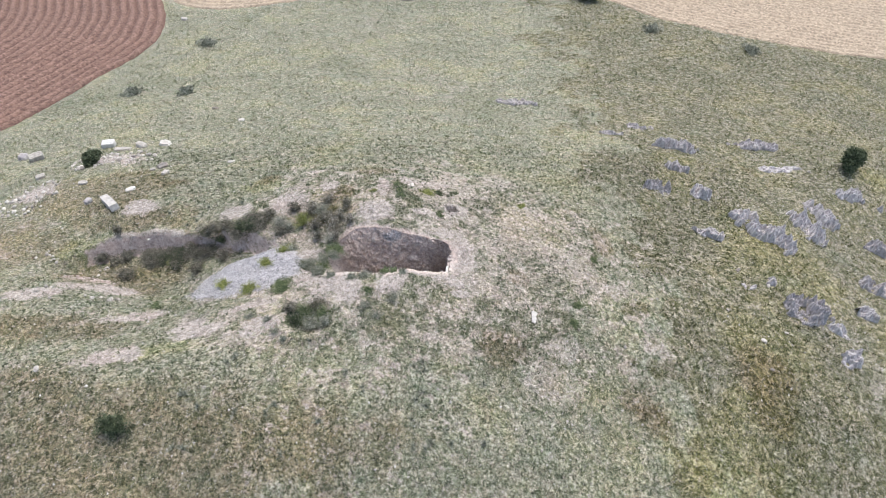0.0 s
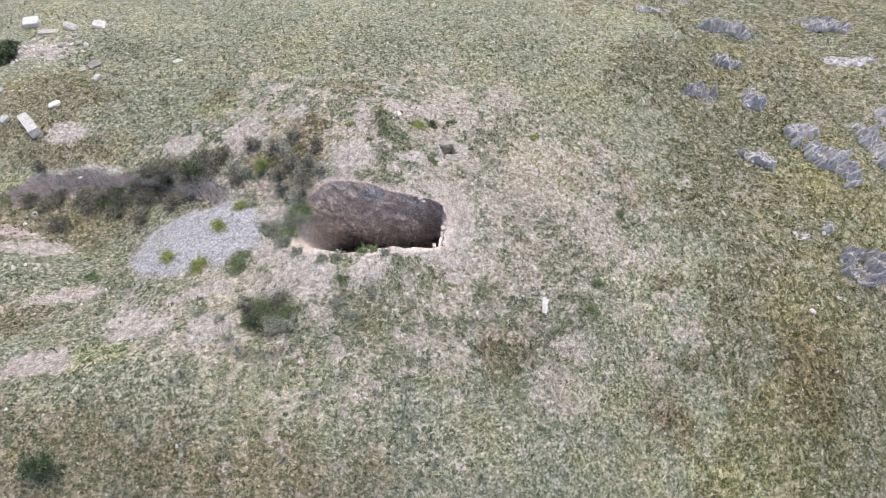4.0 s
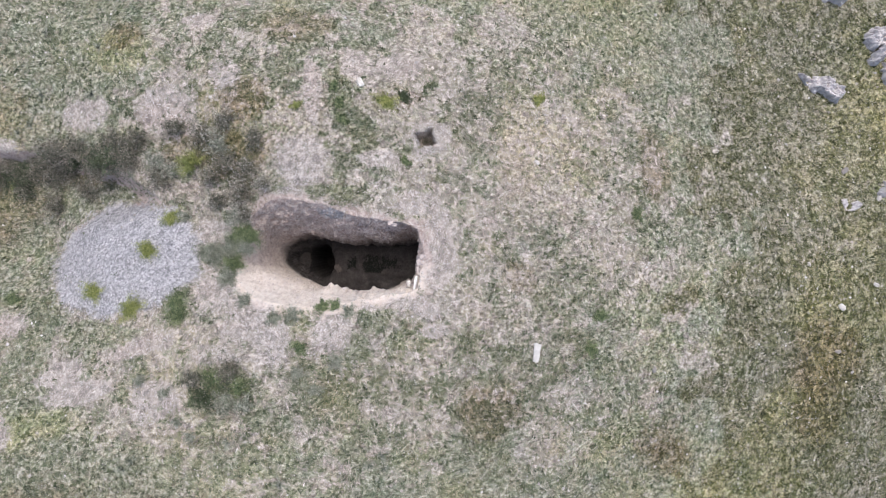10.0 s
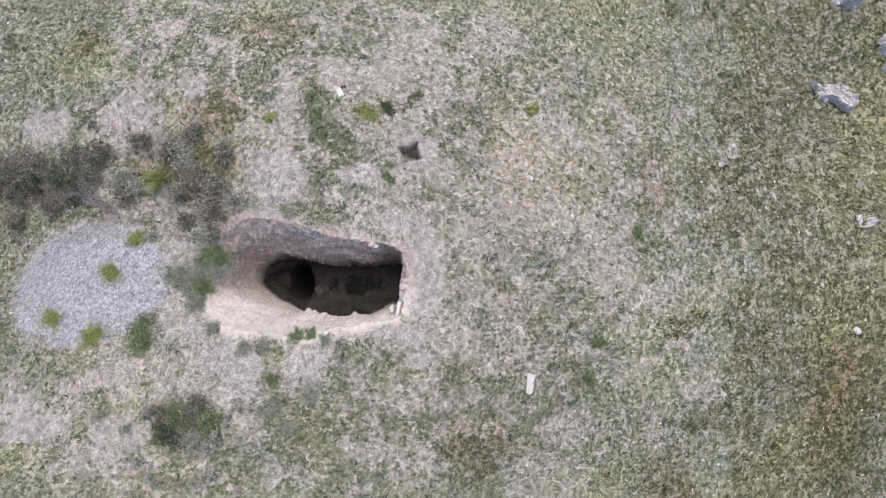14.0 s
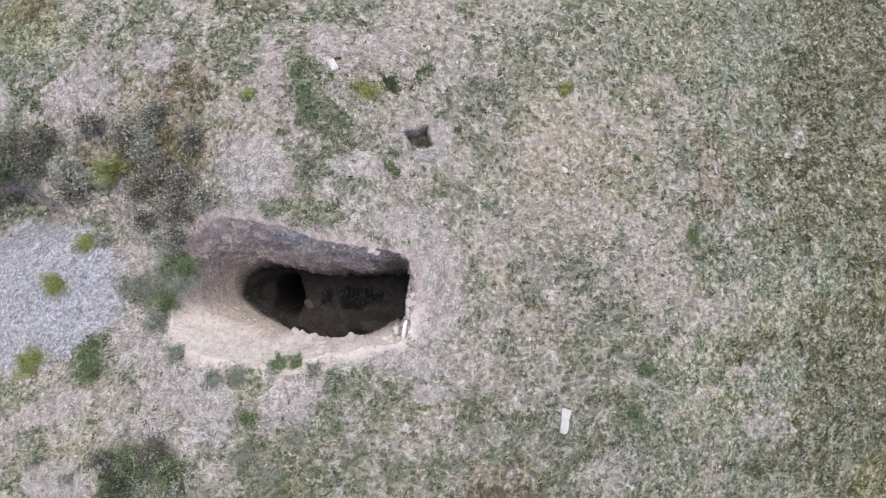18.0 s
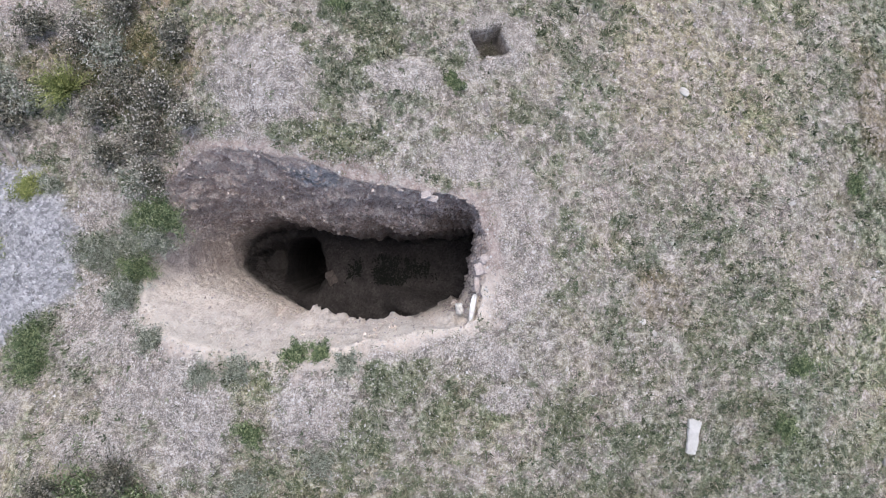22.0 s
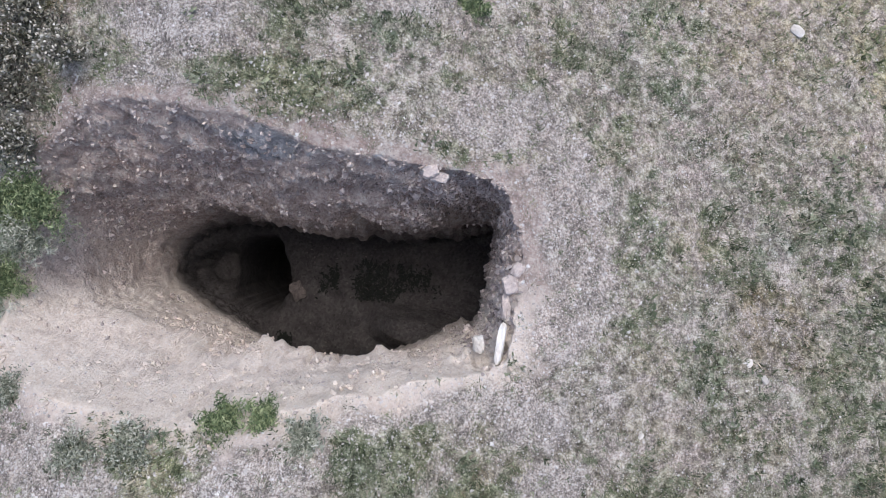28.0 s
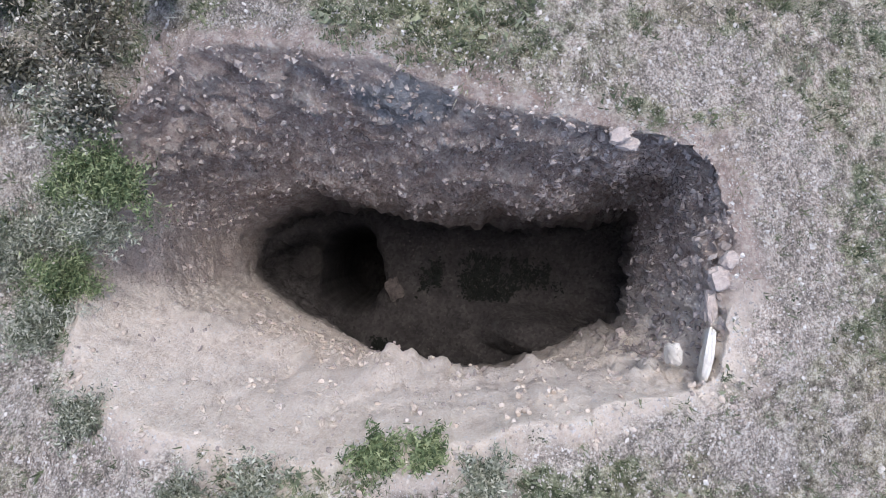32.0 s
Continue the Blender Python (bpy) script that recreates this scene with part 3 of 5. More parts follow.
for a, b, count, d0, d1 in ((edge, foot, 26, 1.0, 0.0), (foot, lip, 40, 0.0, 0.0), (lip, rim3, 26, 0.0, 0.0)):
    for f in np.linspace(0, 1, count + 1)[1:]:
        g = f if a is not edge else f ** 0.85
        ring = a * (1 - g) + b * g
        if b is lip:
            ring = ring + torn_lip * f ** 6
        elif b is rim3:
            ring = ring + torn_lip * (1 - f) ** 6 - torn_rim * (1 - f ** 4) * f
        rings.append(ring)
        dug.append(1.0), floor_shade.append(d0 * (1 - f) + d1 * f)
inner = len(rings)
reach, stride = 0.0, 0.018
while reach < 4000:
    stride = max(0.018, 0.0115 * reach if reach < 14 else (0.02 * reach if reach < 70 else 0.12 * reach))
    reach += stride
    f = step(0, 7, reach)
    a = turn0 * (1 - f) + even * f
    ring = rim + reach * np.c_[np.cos(a), np.sin(a)] + 0
    rings.append(np.c_[ring, height(ring[:, 0], ring[:, 1])])
    dug.append(0.99 * float(step(0.4, 0.0, reach))), floor_shade.append(0.0)
sheet = np.stack(rings)
# a sunken ledge beside the shaft, and fallen soil along the south wall
ledge = sheet[:inner]
ledge[..., 2] -= 0.45 * step(1.15, 0.5, oval(ledge[..., 0], ledge[..., 1], -3.2, 15.9, 0.36, 0.3)) * step(-2.2, -2.5, ledge[..., 2]) * step(-2.98, -2.85, ledge[..., 2])
ledge[..., 2] += 0.32 * step(1.1, 0.3, oval(ledge[..., 0], ledge[..., 1], -0.75, 15.22, 0.6, 0.26, -8)) * step(-2.2, -2.4, ledge[..., 2])
# rough faces inside the pit: lumps, ledges and torn edges
body = sheet[:inner]
across = np.gradient(body, axis=1)
along = np.gradient(body, axis=0)
normal = np.cross(along, across)
normal /= np.linalg.norm(normal, axis=2, keepdims=True) + 1e-9
def lumpy(size, seed, octaves=3, sharp=False):
    """Noise through the solid earth, about -0.5 to 0.5."""
    x, y, z = body[..., 0], body[..., 1], body[..., 2]
    n = (cloudy(x, y, size, seed, octaves) + cloudy(y + 0.5 * x + 7, z + 0.3 * x, size, seed + 1, octaves) + cloudy(z + 0.6 * y, x + 0.4 * y + 3, size, seed + 2, octaves)) / 3 - 0.5
    return 1.8 * n if not sharp else 3.0 * np.abs(n) - 0.25


lumps = 0.22 * lumpy(0.55, 81) + 0.13 * lumpy(0.17, 83) + 0.07 * lumpy(0.06, 85, 2) + 0.10 * lumpy(0.22, 88, 3, True) + 0.07 * lumpy(0.09, 89, 2, True)
beds = 0.06 * (grain(body[..., 0] * 0.4 + body[..., 1] * 0.4, body[..., 2] + 0.1 * lumpy(0.4, 93), 0.09, 87) - 0.5)
calm = 1 - 0.66 * np.maximum(step(15.85, 15.4, body[..., 1]) * step(0.0, -0.7, body[..., 0]), 1.2 * step(-2.9, -3.3, body[..., 0]) * step(16.75, 16.45, body[..., 1])) * step(-2.9, -2.5, body[..., 2])
crumbs = 0.09 * lumpy(0.28, 101) + 0.05 * lumpy(0.09, 103, 2) + 0.025 * lumpy(0.035, 105, 2)
fade = np.clip((inner - 1 - np.arange(inner)) / 8, 0, 1)[:, None] * np.clip((np.arange(inner) - 12) / 10, 0, 1)[:, None]
flat = step(0.9, 0.6, np.abs(normal[..., 2]))
sheet[:inner] = body + normal * ((lumps * calm * (0.35 + 0.65 * flat) + beds * calm ** 4 * flat + crumbs * (1 - calm)) * fade)[..., None]
count = len(sheet)
index = np.arange(count * ROUND).reshape(count, ROUND)
quads = np.stack([index[:-1], np.roll(index, -1, 1)[:-1], np.roll(index, -1, 1)[1:], index[1:]], -1).reshape(-1, 4)[:, ::-1]
gx, gy = sheet[..., 0].ravel(), sheet[..., 1].ravel()
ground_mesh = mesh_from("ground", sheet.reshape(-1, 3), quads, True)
dug = np.clip(np.repeat(dug, ROUND) + np.repeat((np.array(dug) > 0) & (np.array(dug) < 1), ROUND) * 1.6 * (cloudy(gx, gy, 0.22, 91, 3) - 0.5), 0, 1)
old = (gx > -15) & (gx < -4.6) & (gy > 15.6) & (gy < 20.5)
ox, oy = gx[old], gy[old]
here = height(ox, oy)
steep = np.hypot(height(ox + 0.12, oy) - here, height(ox, oy + 0.12) - here) / 0.12
dug[old] = np.maximum(dug[old], 0.9 * step(15.6, 16.6, oy) * step(0.55, 0.9, steep + 0.5 * (cloudy(ox, oy, 0.4, 92) - 0.5)))
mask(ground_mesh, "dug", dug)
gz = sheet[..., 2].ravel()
mask(ground_mesh, "floor_shade", np.repeat(floor_shade, ROUND) * (1 - 0.8 * step(-2.9, -3.4, gx) * step(-2.7, -2.2, gz)))
outward = np.repeat(np.r_[np.zeros(inner), np.linspace(0, 1, 30), np.ones(count - inner - 30)], ROUND)
# paler soil on the pit's south side, weaker at the west end
mask(ground_mesh, "pale_side", np.maximum(step(16.05, 15.55, gy), 0.3 * step(-3.1, -3.5, gx) * step(16.6, 16.2, gy)) * (1 - outward))
mask(ground_mesh, "bare", patches(gx, gy, BARE, 21))
mask(ground_mesh, "green", green_at(gx, gy))
tints(ground_mesh, gx, gy)
mask(ground_mesh, "gravel", np.maximum(gravel_at(gx, gy), 0.8 * step(1.1, 0.5, oval(gx, gy, -1.95, 17.05, 0.5, 0.16, -8) + 0.5 * (cloudy(gx, gy, 0.12, 99, 2) - 0.5))))
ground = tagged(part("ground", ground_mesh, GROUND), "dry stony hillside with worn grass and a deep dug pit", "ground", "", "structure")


# ---- the fields below the hill ----
def field_material(name, dark, light, scale, furrow_shade=0.0):
    n = Nodes(name)
    g = n.noise(scale, 6, 0.7)
    c = n.ramp(g, (0.3, dark), (0.7, light))
    c = n.mix(n.ramp(n.noise(0.25, 4), (0.4, 0.0), (0.7, 0.4)), c, tuple(0.5 * (a + b) * 1.15 for a, b in zip(dark, light)))
    c = n.mix(0.6, c, n.ramp(n.cells(scale * 1.6), (0.0, 0.15), (1.0, 0.85)), "OVERLAY")
    # furrow bottoms coloured darker, standing in for the shade between ridges
    if furrow_shade:
        c = n.mix(n.ramp(n.attr("row"), (0.15, furrow_shade), (0.75, 0.0)), c, n.mix(1.0, c, (0.5, 0.45, 0.45), "MULTIPLY"))
    return n.done(c, g, 0.8, 0.08)


def field(name, border, toward, depth, spacing, ridge, material, label, seed):
    """A field whose furrows repeat its border, shifted along one way."""
    b = np.array(border, float)
    run = np.r_[0, np.cumsum(np.linalg.norm(np.diff(b, axis=0), axis=1))]
    s = np.linspace(0, run[-1], int(run[-1] / 0.6))
    line = np.c_[np.interp(s, run, b[:, 0]), np.interp(s, run, b[:, 1])]
    pad = np.pad(line, ((6, 6), (0, 0)), mode="edge")
    line = np.stack([np.convolve(pad[:, k], np.ones(13) / 13, "valid") for k in (0, 1)], 1)
    line += 0.35 * (cloudy(line[:, 0], line[:, 1], 2.0, seed)[:, None] - 0.5) * np.array(toward)
    d = np.arange(0, depth, spacing / 5)
    x = line[None, :, 0] + d[:, None] * toward[0]
    y = line[None, :, 1] + d[:, None] * toward[1]
    wob = d[:, None] + 0.25 * (cloudy(x, y, 3.0, seed + 2) - 0.5)
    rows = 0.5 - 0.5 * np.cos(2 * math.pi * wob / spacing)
    z = height(x, y) + 0.03 + ridge * rows * (0.6 + 0.8 * cloudy(x, y, 0.8, seed + 4, 3)) + 0.5 * ridge * (cloudy(x, y, 0.5, seed + 6, 3) - 0.3)
    z[0] -= 0.1
    n, m = x.shape
    i = np.arange(n * m).reshape(n, m)
    q = np.stack([i[:-1, :-1], i[:-1, 1:], i[1:, 1:], i[1:, :-1]], -1).reshape(-1, 4)
    if toward[0] < -0.5:
        q = q[:, ::-1]
    me = mesh_from(name, np.stack([x, y, z], -1), q[:, ::-1] if toward[0] < -0.5 else q, True)
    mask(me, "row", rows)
    return tagged(part(name, me, material), label, "field", "", "structure")


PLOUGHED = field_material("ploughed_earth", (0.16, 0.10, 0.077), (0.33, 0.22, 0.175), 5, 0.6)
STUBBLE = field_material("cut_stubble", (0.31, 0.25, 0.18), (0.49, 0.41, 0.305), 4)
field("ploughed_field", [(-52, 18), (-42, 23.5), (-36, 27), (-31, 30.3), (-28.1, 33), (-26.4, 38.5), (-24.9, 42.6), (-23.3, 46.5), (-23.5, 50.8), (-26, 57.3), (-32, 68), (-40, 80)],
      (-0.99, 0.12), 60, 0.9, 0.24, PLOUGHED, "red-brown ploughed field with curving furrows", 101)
field("stubble_field", [(8, 66), (14.5, 56.8), (17.5, 53), (21.6, 50.4), (27.8, 47.8), (33.3, 46.7), (42, 46.5), (60, 46)], (0.5, 0.87), 45, 0.7, 0.06, STUBBLE, "pale straw-coloured cut grain field", 111)
field("stubble_field", [(-25.6, 57.6), (-24.5, 55.8), (-22, 54.5), (-18, 54.4), (-14.7, 55.6), (-12.6, 56.6), (-9, 59.5), (-4, 64)], (0.1, 0.99), 40, 0.7, 0.06, STUBBLE, "pale straw-coloured cut grain field", 121)


# ---- loose cover: grass and small stones ----
def in_pit(x, y, grow=0.0):
    """Whether places lie inside the rim."""
    c = np.array([-1.9, 16.0])
    p = c + (rim[::6] - c) * (1 + grow)
    q = np.roll(p, -1, 0)
    inside = np.zeros(np.shape(x), bool)
    for (x0, y0), (x1, y1) in zip(p, q):
        cut = (y0 > y) != (y1 > y)
        inside ^= cut & (x < (x1 - x0) * (y - y0) / (y1 - y0 + 1e-12) + x0)
    return inside


def blades(x, y, z, count, length, width, lean, rng):
    """Tufts of single three-cornered blades at the places given."""
    n = len(x)
    size = length * rng.uniform(0.5, 1.35, n)
    a = rng.uniform(0, 2 * math.pi, (n, count))
    out = rng.uniform(0.15, 1, (n, count)) * lean
    bx, by = x[:, None] + rng.normal(0, 0.25, (n, count)) * size[:, None], y[:, None] + rng.normal(0, 0.25, (n, count)) * size[:, None]
    l = size[:, None] * rng.uniform(0.55, 1.2, (n, count))
    tip = np.stack([bx + l * np.sin(out) * np.cos(a), by + l * np.sin(out) * np.sin(a), z[:, None] + l * np.cos(out)], -1)
    w = width * (0.6 + 0.8 * rng.random((n, count))) * (size / length)[:, None]
    s = a + math.pi / 2 + rng.normal(0, 0.5, (n, count))
    foot_z = np.broadcast_to(z[:, None] - 0.012, bx.shape)
    p0 = np.stack([bx - w * np.cos(s), by - w * np.sin(s), foot_z], -1)
    p1 = np.stack([bx + w * np.cos(s), by + w * np.sin(s), foot_z], -1)
    v = np.stack([p0, p1, tip], 2).reshape(-1, 3)
    return v, np.arange(len(v)).reshape(-1, 3), np.repeat(rng.random(n), 3 * count)


def scatter(rng, count, x0, x1, y0, y1):
    return rng.uniform(x0, x1, count), rng.uniform(y0, y1, count)


def grass(name, material, label, seed, zones, chance):
    rng = np.random.default_rng(seed)
    vs, fs, lots, base = [], [], [], 0
    for x0, x1, y0, y1, count, per, length, width, lean, hollow in zones:
        x, y = scatter(rng, count, x0, x1, y0, y1)
        tuft = length * 1.8
        keep = (rng.random(count) < chance(x, y) * (0.12 + 1.1 * step(0.42, 0.56, cloudy(x, y, tuft, seed + 3, 2)))) & ~in_pit(x, y, 0.02)
        e = 2.2 * rng.random(count)
        keep &= (x > x0 + e) & (x < x1 - e) & (y > y0 + e) & (y < y1 - e)
        if hollow:
            keep &= ~((x > hollow[0] + e) & (x < hollow[1] - e) & (y > hollow[2] + e) & (y < hollow[3] - e))
        x, y = x[keep], y[keep]
        v, f, lot = blades(x, y, height(x, y), per, length, width, lean, rng)
        shade = np.clip((2.6 if length < 0.08 else 1.3) * (cloudy(x, y, tuft * 0.8, seed + 5, 2) - 0.5) + 0.5, 0, 1)
        vs.append(v), fs.append(f + base), lots.append(0.4 * lot + 0.6 * np.repeat(shade, 3 * per))
        base += len(v)
    me = mesh_from(name, np.concatenate(vs), np.concatenate(fs))
    mask(me, "lot", np.concatenate(lots))
    at = np.concatenate(vs)[::3]
    mask(me, "dry", np.repeat(patches(at[:, 0], at[:, 1], DRY, 25), 3))
    mask(me, "yellow", np.repeat(patches(at[:, 0], at[:, 1], YELLOW, 27), 3))
    return tagged(part(name, me, material), label, "grass", "", "stuff")


NEAR, MIDDLE, RIMSIDE, INNER = (-7.5, 6.5, 10.5, 22), (-17, 17, 4, 28), (-6.5, 5.0, 11.5, 21), (-5.4, 3.9, 12.6, 19.9)



def field_free(x, y):
    """Whether turf grows there: short of the fields."""
    low = np.interp(x, [-28, -25, -22, -18, -14.7, -12.6, -9, -4, 8, 14.5, 17.5, 21.6, 27.8, 33.3, 36, 40], [58, 56, 54.3, 54.2, 55.4, 56.4, 59, 62, 62, 56.6, 52.8, 50.2, 47.6, 46.5, 46.4, 46.3])
    west = np.interp(y, [18, 27, 33, 38.5, 42.6, 46.5, 50.8, 57], [-52, -36, -28.1, -26.4, -24.9, -23.3, -23.5, -26])
    return (y < low) & (x > west + 0.2)


ZONES_GREEN = [(*RIMSIDE, 64000, 8, 0.06, 0.0045, 1.3, None), (*NEAR, 52000, 7, 0.068, 0.009, 1.25, INNER), (*MIDDLE, 54000, 7, 0.09, 0.011, 1.2, NEAR)]
ZONES_FAR = [(-36, 44, 2, 62, 105000, 5, 0.12, 0.016, 1.2, MIDDLE)]
ZONES_DRY = [(*RIMSIDE, 15000, 6, 0.085, 0.003, 1.4, None), (*NEAR, 34000, 6, 0.075, 0.007, 1.35, INNER), (*MIDDLE, 44000, 6, 0.10, 0.010, 1.3, NEAR), (-36, 44, 2, 62, 85000, 5, 0.13, 0.015, 1.3, MIDDLE)]
grass("living_grass", GRASS, "sparse low grey-green grass on stony soil", 201, ZONES_GREEN, lambda x, y: (0.06 + 0.9 * green_at(x, y)) * field_free(x, y) * (1 - gravel_at(x, y)))
grass("meadow_grass", MEADOW, "thin soft grass over the lower slopes", 203, ZONES_FAR, lambda x, y: (0.06 + 0.9 * green_at(x, y)) * field_free(x, y))
grass("dry_grass", STRAW, "bleached dry grass between the green tufts", 202, ZONES_DRY,
      lambda x, y: step(0.40, 0.62, cloudy(x, y, 0.7, 47)) * (1 - 0.85 * patches(x, y, BARE, 21)) * (1 - gravel_at(x, y)) * field_free(x, y))


ICO = [(0, 0, -1), (0.72, -0.53, -0.45), (-0.28, -0.85, -0.45), (-0.89, 0, -0.45), (-0.28, 0.85, -0.45), (0.72, 0.53, -0.45),
       (0.28, -0.85, 0.45), (-0.72, -0.53, 0.45), (-0.72, 0.53, 0.45), (0.28, 0.85, 0.45), (0.89, 0, 0.45), (0, 0, 1)]
ICO_FACES = [(0, 1, 2), (1, 0, 5), (0, 2, 3), (0, 3, 4), (0, 4, 5), (1, 5, 10), (2, 1, 6), (3, 2, 7), (4, 3, 8), (5, 4, 9),
             (1, 10, 6), (2, 6, 7), (3, 7, 8), (4, 8, 9), (5, 9, 10), (6, 10, 11), (7, 6, 11), (8, 7, 11), (9, 8, 11), (10, 9, 11)]


OCTA = [(1, 0, 0), (0, 1, 0), (-1, 0, 0), (0, -1, 0), (0, 0, 1), (0, 0, -1)]
OCTA_FACES = [(0, 1, 4), (1, 2, 4), (2, 3, 4), (3, 0, 4), (1, 0, 5), (2, 1, 5), (3, 2, 5), (0, 3, 5)]


def chips_mesh(name, at, size, rng, flat=0.55, up=None, small=False):
    """Many small angular stones in one mesh."""
    n = len(at)
    shape, sides = (OCTA, OCTA_FACES) if small else (ICO, ICO_FACES)
    p = np.array(shape)[None] * rng.uniform(0.55, 1.25, (n, len(shape), 1)) * np.stack([np.ones(n), rng.uniform(0.55, 0.95, n), flat * rng.uniform(0.5, 1.3, n)], -1)[:, None]
    q = rng.normal(size=(n, 4))
    if up is None:
        q[:, 1:3] *= 0.25
    q /= np.linalg.norm(q, axis=1, keepdims=True)
    w, x, y, z = q.T
    r = np.stack([1 - 2 * (y * y + z * z), 2 * (x * y - z * w), 2 * (x * z + y * w), 2 * (x * y + z * w), 1 - 2 * (x * x + z * z), 2 * (y * z - x * w),
                  2 * (x * z - y * w), 2 * (y * z + x * w), 1 - 2 * (x * x + y * y)], -1).reshape(n, 3, 3)
    v = np.einsum("nij,nkj->nki", r, p) * size[:, None, None] + at[:, None]
    f = np.array(sides)[None] + len(shape) * np.arange(n)[:, None, None]
    return mesh_from(name, v, f.reshape(-1, 3))


def pebbles(name, material, label, seed, count, box, chance, small, large):
    rng = np.random.default_rng(seed)
    x, y = scatter(rng, count, *box)
    keep = (rng.random(count) < chance(x, y)) & ~in_pit(x, y, 0.01)
    x, y = x[keep], y[keep]
    size = small * (large / small) ** (rng.random(len(x)) ** 2.6)
    at = np.stack([x, y, height(x, y) + size * 0.12], -1)
    return tagged(part(name, chips_mesh(name, at, size, rng, small=True), material), label, "pebbles", "", "stuff")


pebbles("pebbles", PEBBLE, "small pale stones strewn over bare soil", 211, 90000, (-7.0, 5.5, 11.8, 20.6), lambda x, y: 0.12 + 0.5 * np.maximum(patches(x, y, BARE, 21), step(0.5, 0.0, np.abs(oval(x, y, -1.9, 16, 2.2, 1.2) - 1.1))) * (1 - gravel_at(x, y)), 0.005, 0.028)
pebbles("stone_chips", PEBBLE, "small pale stone chips trodden into the soil round the pit", 214, 60000, (-5.6, 2.6, 13.2, 18.9), lambda x, y: (0.22 + 0.6 * np.maximum(patches(x, y, BARE, 21), step(0.6, 0.0, np.abs(oval(x, y, -1.9, 16, 2.2, 1.2) - 1.15)))) * (1 - gravel_at(x, y)), 0.004, 0.02)
pebbles("scattered_stones", PEBBLE, "pale stones lying in the grass", 212, 16000, (-20, 20, 6, 30), lambda x, y: (0.25 + 0.7 * patches(x, y, BARE, 21)) * step(0.9, 1.1, oval(x, y, -1, 16, 6, 5)), 0.02, 0.07)
pebbles("grey_gravel", CHIPS, "heap of grey broken gravel", 213, 26000, (-10.4, -4.6, 13.8, 18.0), lambda x, y: gravel_at(x, y), 0.009, 0.045)


def herbs(name, material, label, seed, zones, chance):
    """Low cushions of small leaves."""
    rng = np.random.default_rng(seed)
    vs, lots = [], []
    for x0, x1, y0, y1, count, per, wide, leaf in zones:
        x, y = scatter(rng, count, x0, x1, y0, y1)
        keep = (rng.random(count) < chance(x, y)) & ~in_pit(x, y, 0.04)
        e = 2.5 * rng.random(count)
        keep &= (x > x0 + e) & (x < x1 - e) & (y > y0 + e) & (y < y1 - e)
        x, y = x[keep], y[keep]
        n = len(x)
        r = wide * rng.uniform(0.45, 1.4, (n, 1))
        a, q = rng.uniform(0, 2 * math.pi, (n, per)), np.sqrt(rng.random((n, per)))
        p = np.stack([x[:, None] + r * q * np.cos(a), y[:, None] + r * q * np.sin(a), height(x, y)[:, None] + r * 0.75 * (1.05 - q * q) * rng.uniform(0.4, 1.1, (n, per))], -1)
        d = rng.normal(size=(n, per, 3)) * np.array([1, 1, 0.45])
        e = rng.normal(size=(n, per, 3)) * np.array([1, 1, 0.45])
        d /= np.linalg.norm(d, axis=-1, keepdims=True)
        e /= np.linalg.norm(e, axis=-1, keepdims=True)
        s = leaf * rng.uniform(0.6, 1.5, (n, per, 1))
        vs.append(np.stack([p - d * s, p + d * s, p + e * s * 0.9], 2).reshape(-1, 3)), lots.append(np.repeat(rng.random(n), 3 * per))
    v = np.concatenate(vs)
    me = mesh_from(name, v, np.arange(len(v)).reshape(-1, 3))
    mask(me, "lot", np.concatenate(lots))
    tints(me, v[:, 0], v[:, 1])
    return tagged(part(name, me, material), label, "plants", "", "stuff")


herbs("low_herbs", HERB, "low grey-green herbs in cushions on the stony soil", 221, [(*NEAR, 27000, 24, 0.05, 0.0105), (*MIDDLE, 20000, 12, 0.085, 0.026)],
      lambda x, y: (0.05 + 0.8 * step(0.15, 0.8, green_at(x, y))) * (0.35 + 0.65 * step(0.4, 0.6, cloudy(x, y, 0.45, 49, 3))))
herbs("seed_flecks", HEADS, "tiny pale dry flower heads over the grass", 222, [(*NEAR, 40000, 2, 0.09, 0.0075), (*MIDDLE, 9000, 3, 0.12, 0.013)],
      lambda x, y: 0.05 + 0.6 * step(0.2, 0.7, green_at(x, y)))


# ---- stones and outcrops ----
def lump(size, seed, crag=0.25, detail=3, boxy=0.0):
    """A rough stone: a ball drawn towards a block, broken by noise."""
    bm = bmesh.new()
    bmesh.ops.create_icosphere(bm, subdivisions=detail, radius=1.0)
    off = Vector((seed * 3.7, seed * 1.3, seed * 7.1))
    for v in bm.verts:
        p = v.co.normalized()
        m = max(abs(p.x), abs(p.y), abs(p.z))
        q = p.lerp(p / m, boxy)
        k = 1 + crag * noise.fractal(p * 1.6 + off, 0.9, 2.1, 4) + crag * 0.35 * noise.noise(p * 6 + off)
        k -= crag * 0.6 * max(0.0, noise.noise(p * 2.4 - off))
        v.co = Vector((q.x * size[0], q.y * size[1], q.z * size[2])) * k
    for f in bm.faces:
        f.smooth = detail > 3
    return bm


def stone(x, y, size, turn, seed, label="pale limestone lying on the hillside", material=None, sink=0.3, tilt=(0, 0), boxy=0.5, crag=0.22, name="stone", group="stones on the hill", detail=3):
    size = tuple(0.62 * a for a in size)
    z = high(x, y) + size[2] * (1 - sink)
    ob = part(name, lump(size, seed, crag, detail, boxy), material or PALE)
    ob.matrix_world = pose(x, y, z, tilt[0], tilt[1], turn)
    return tagged(ob, label, "stone", group)


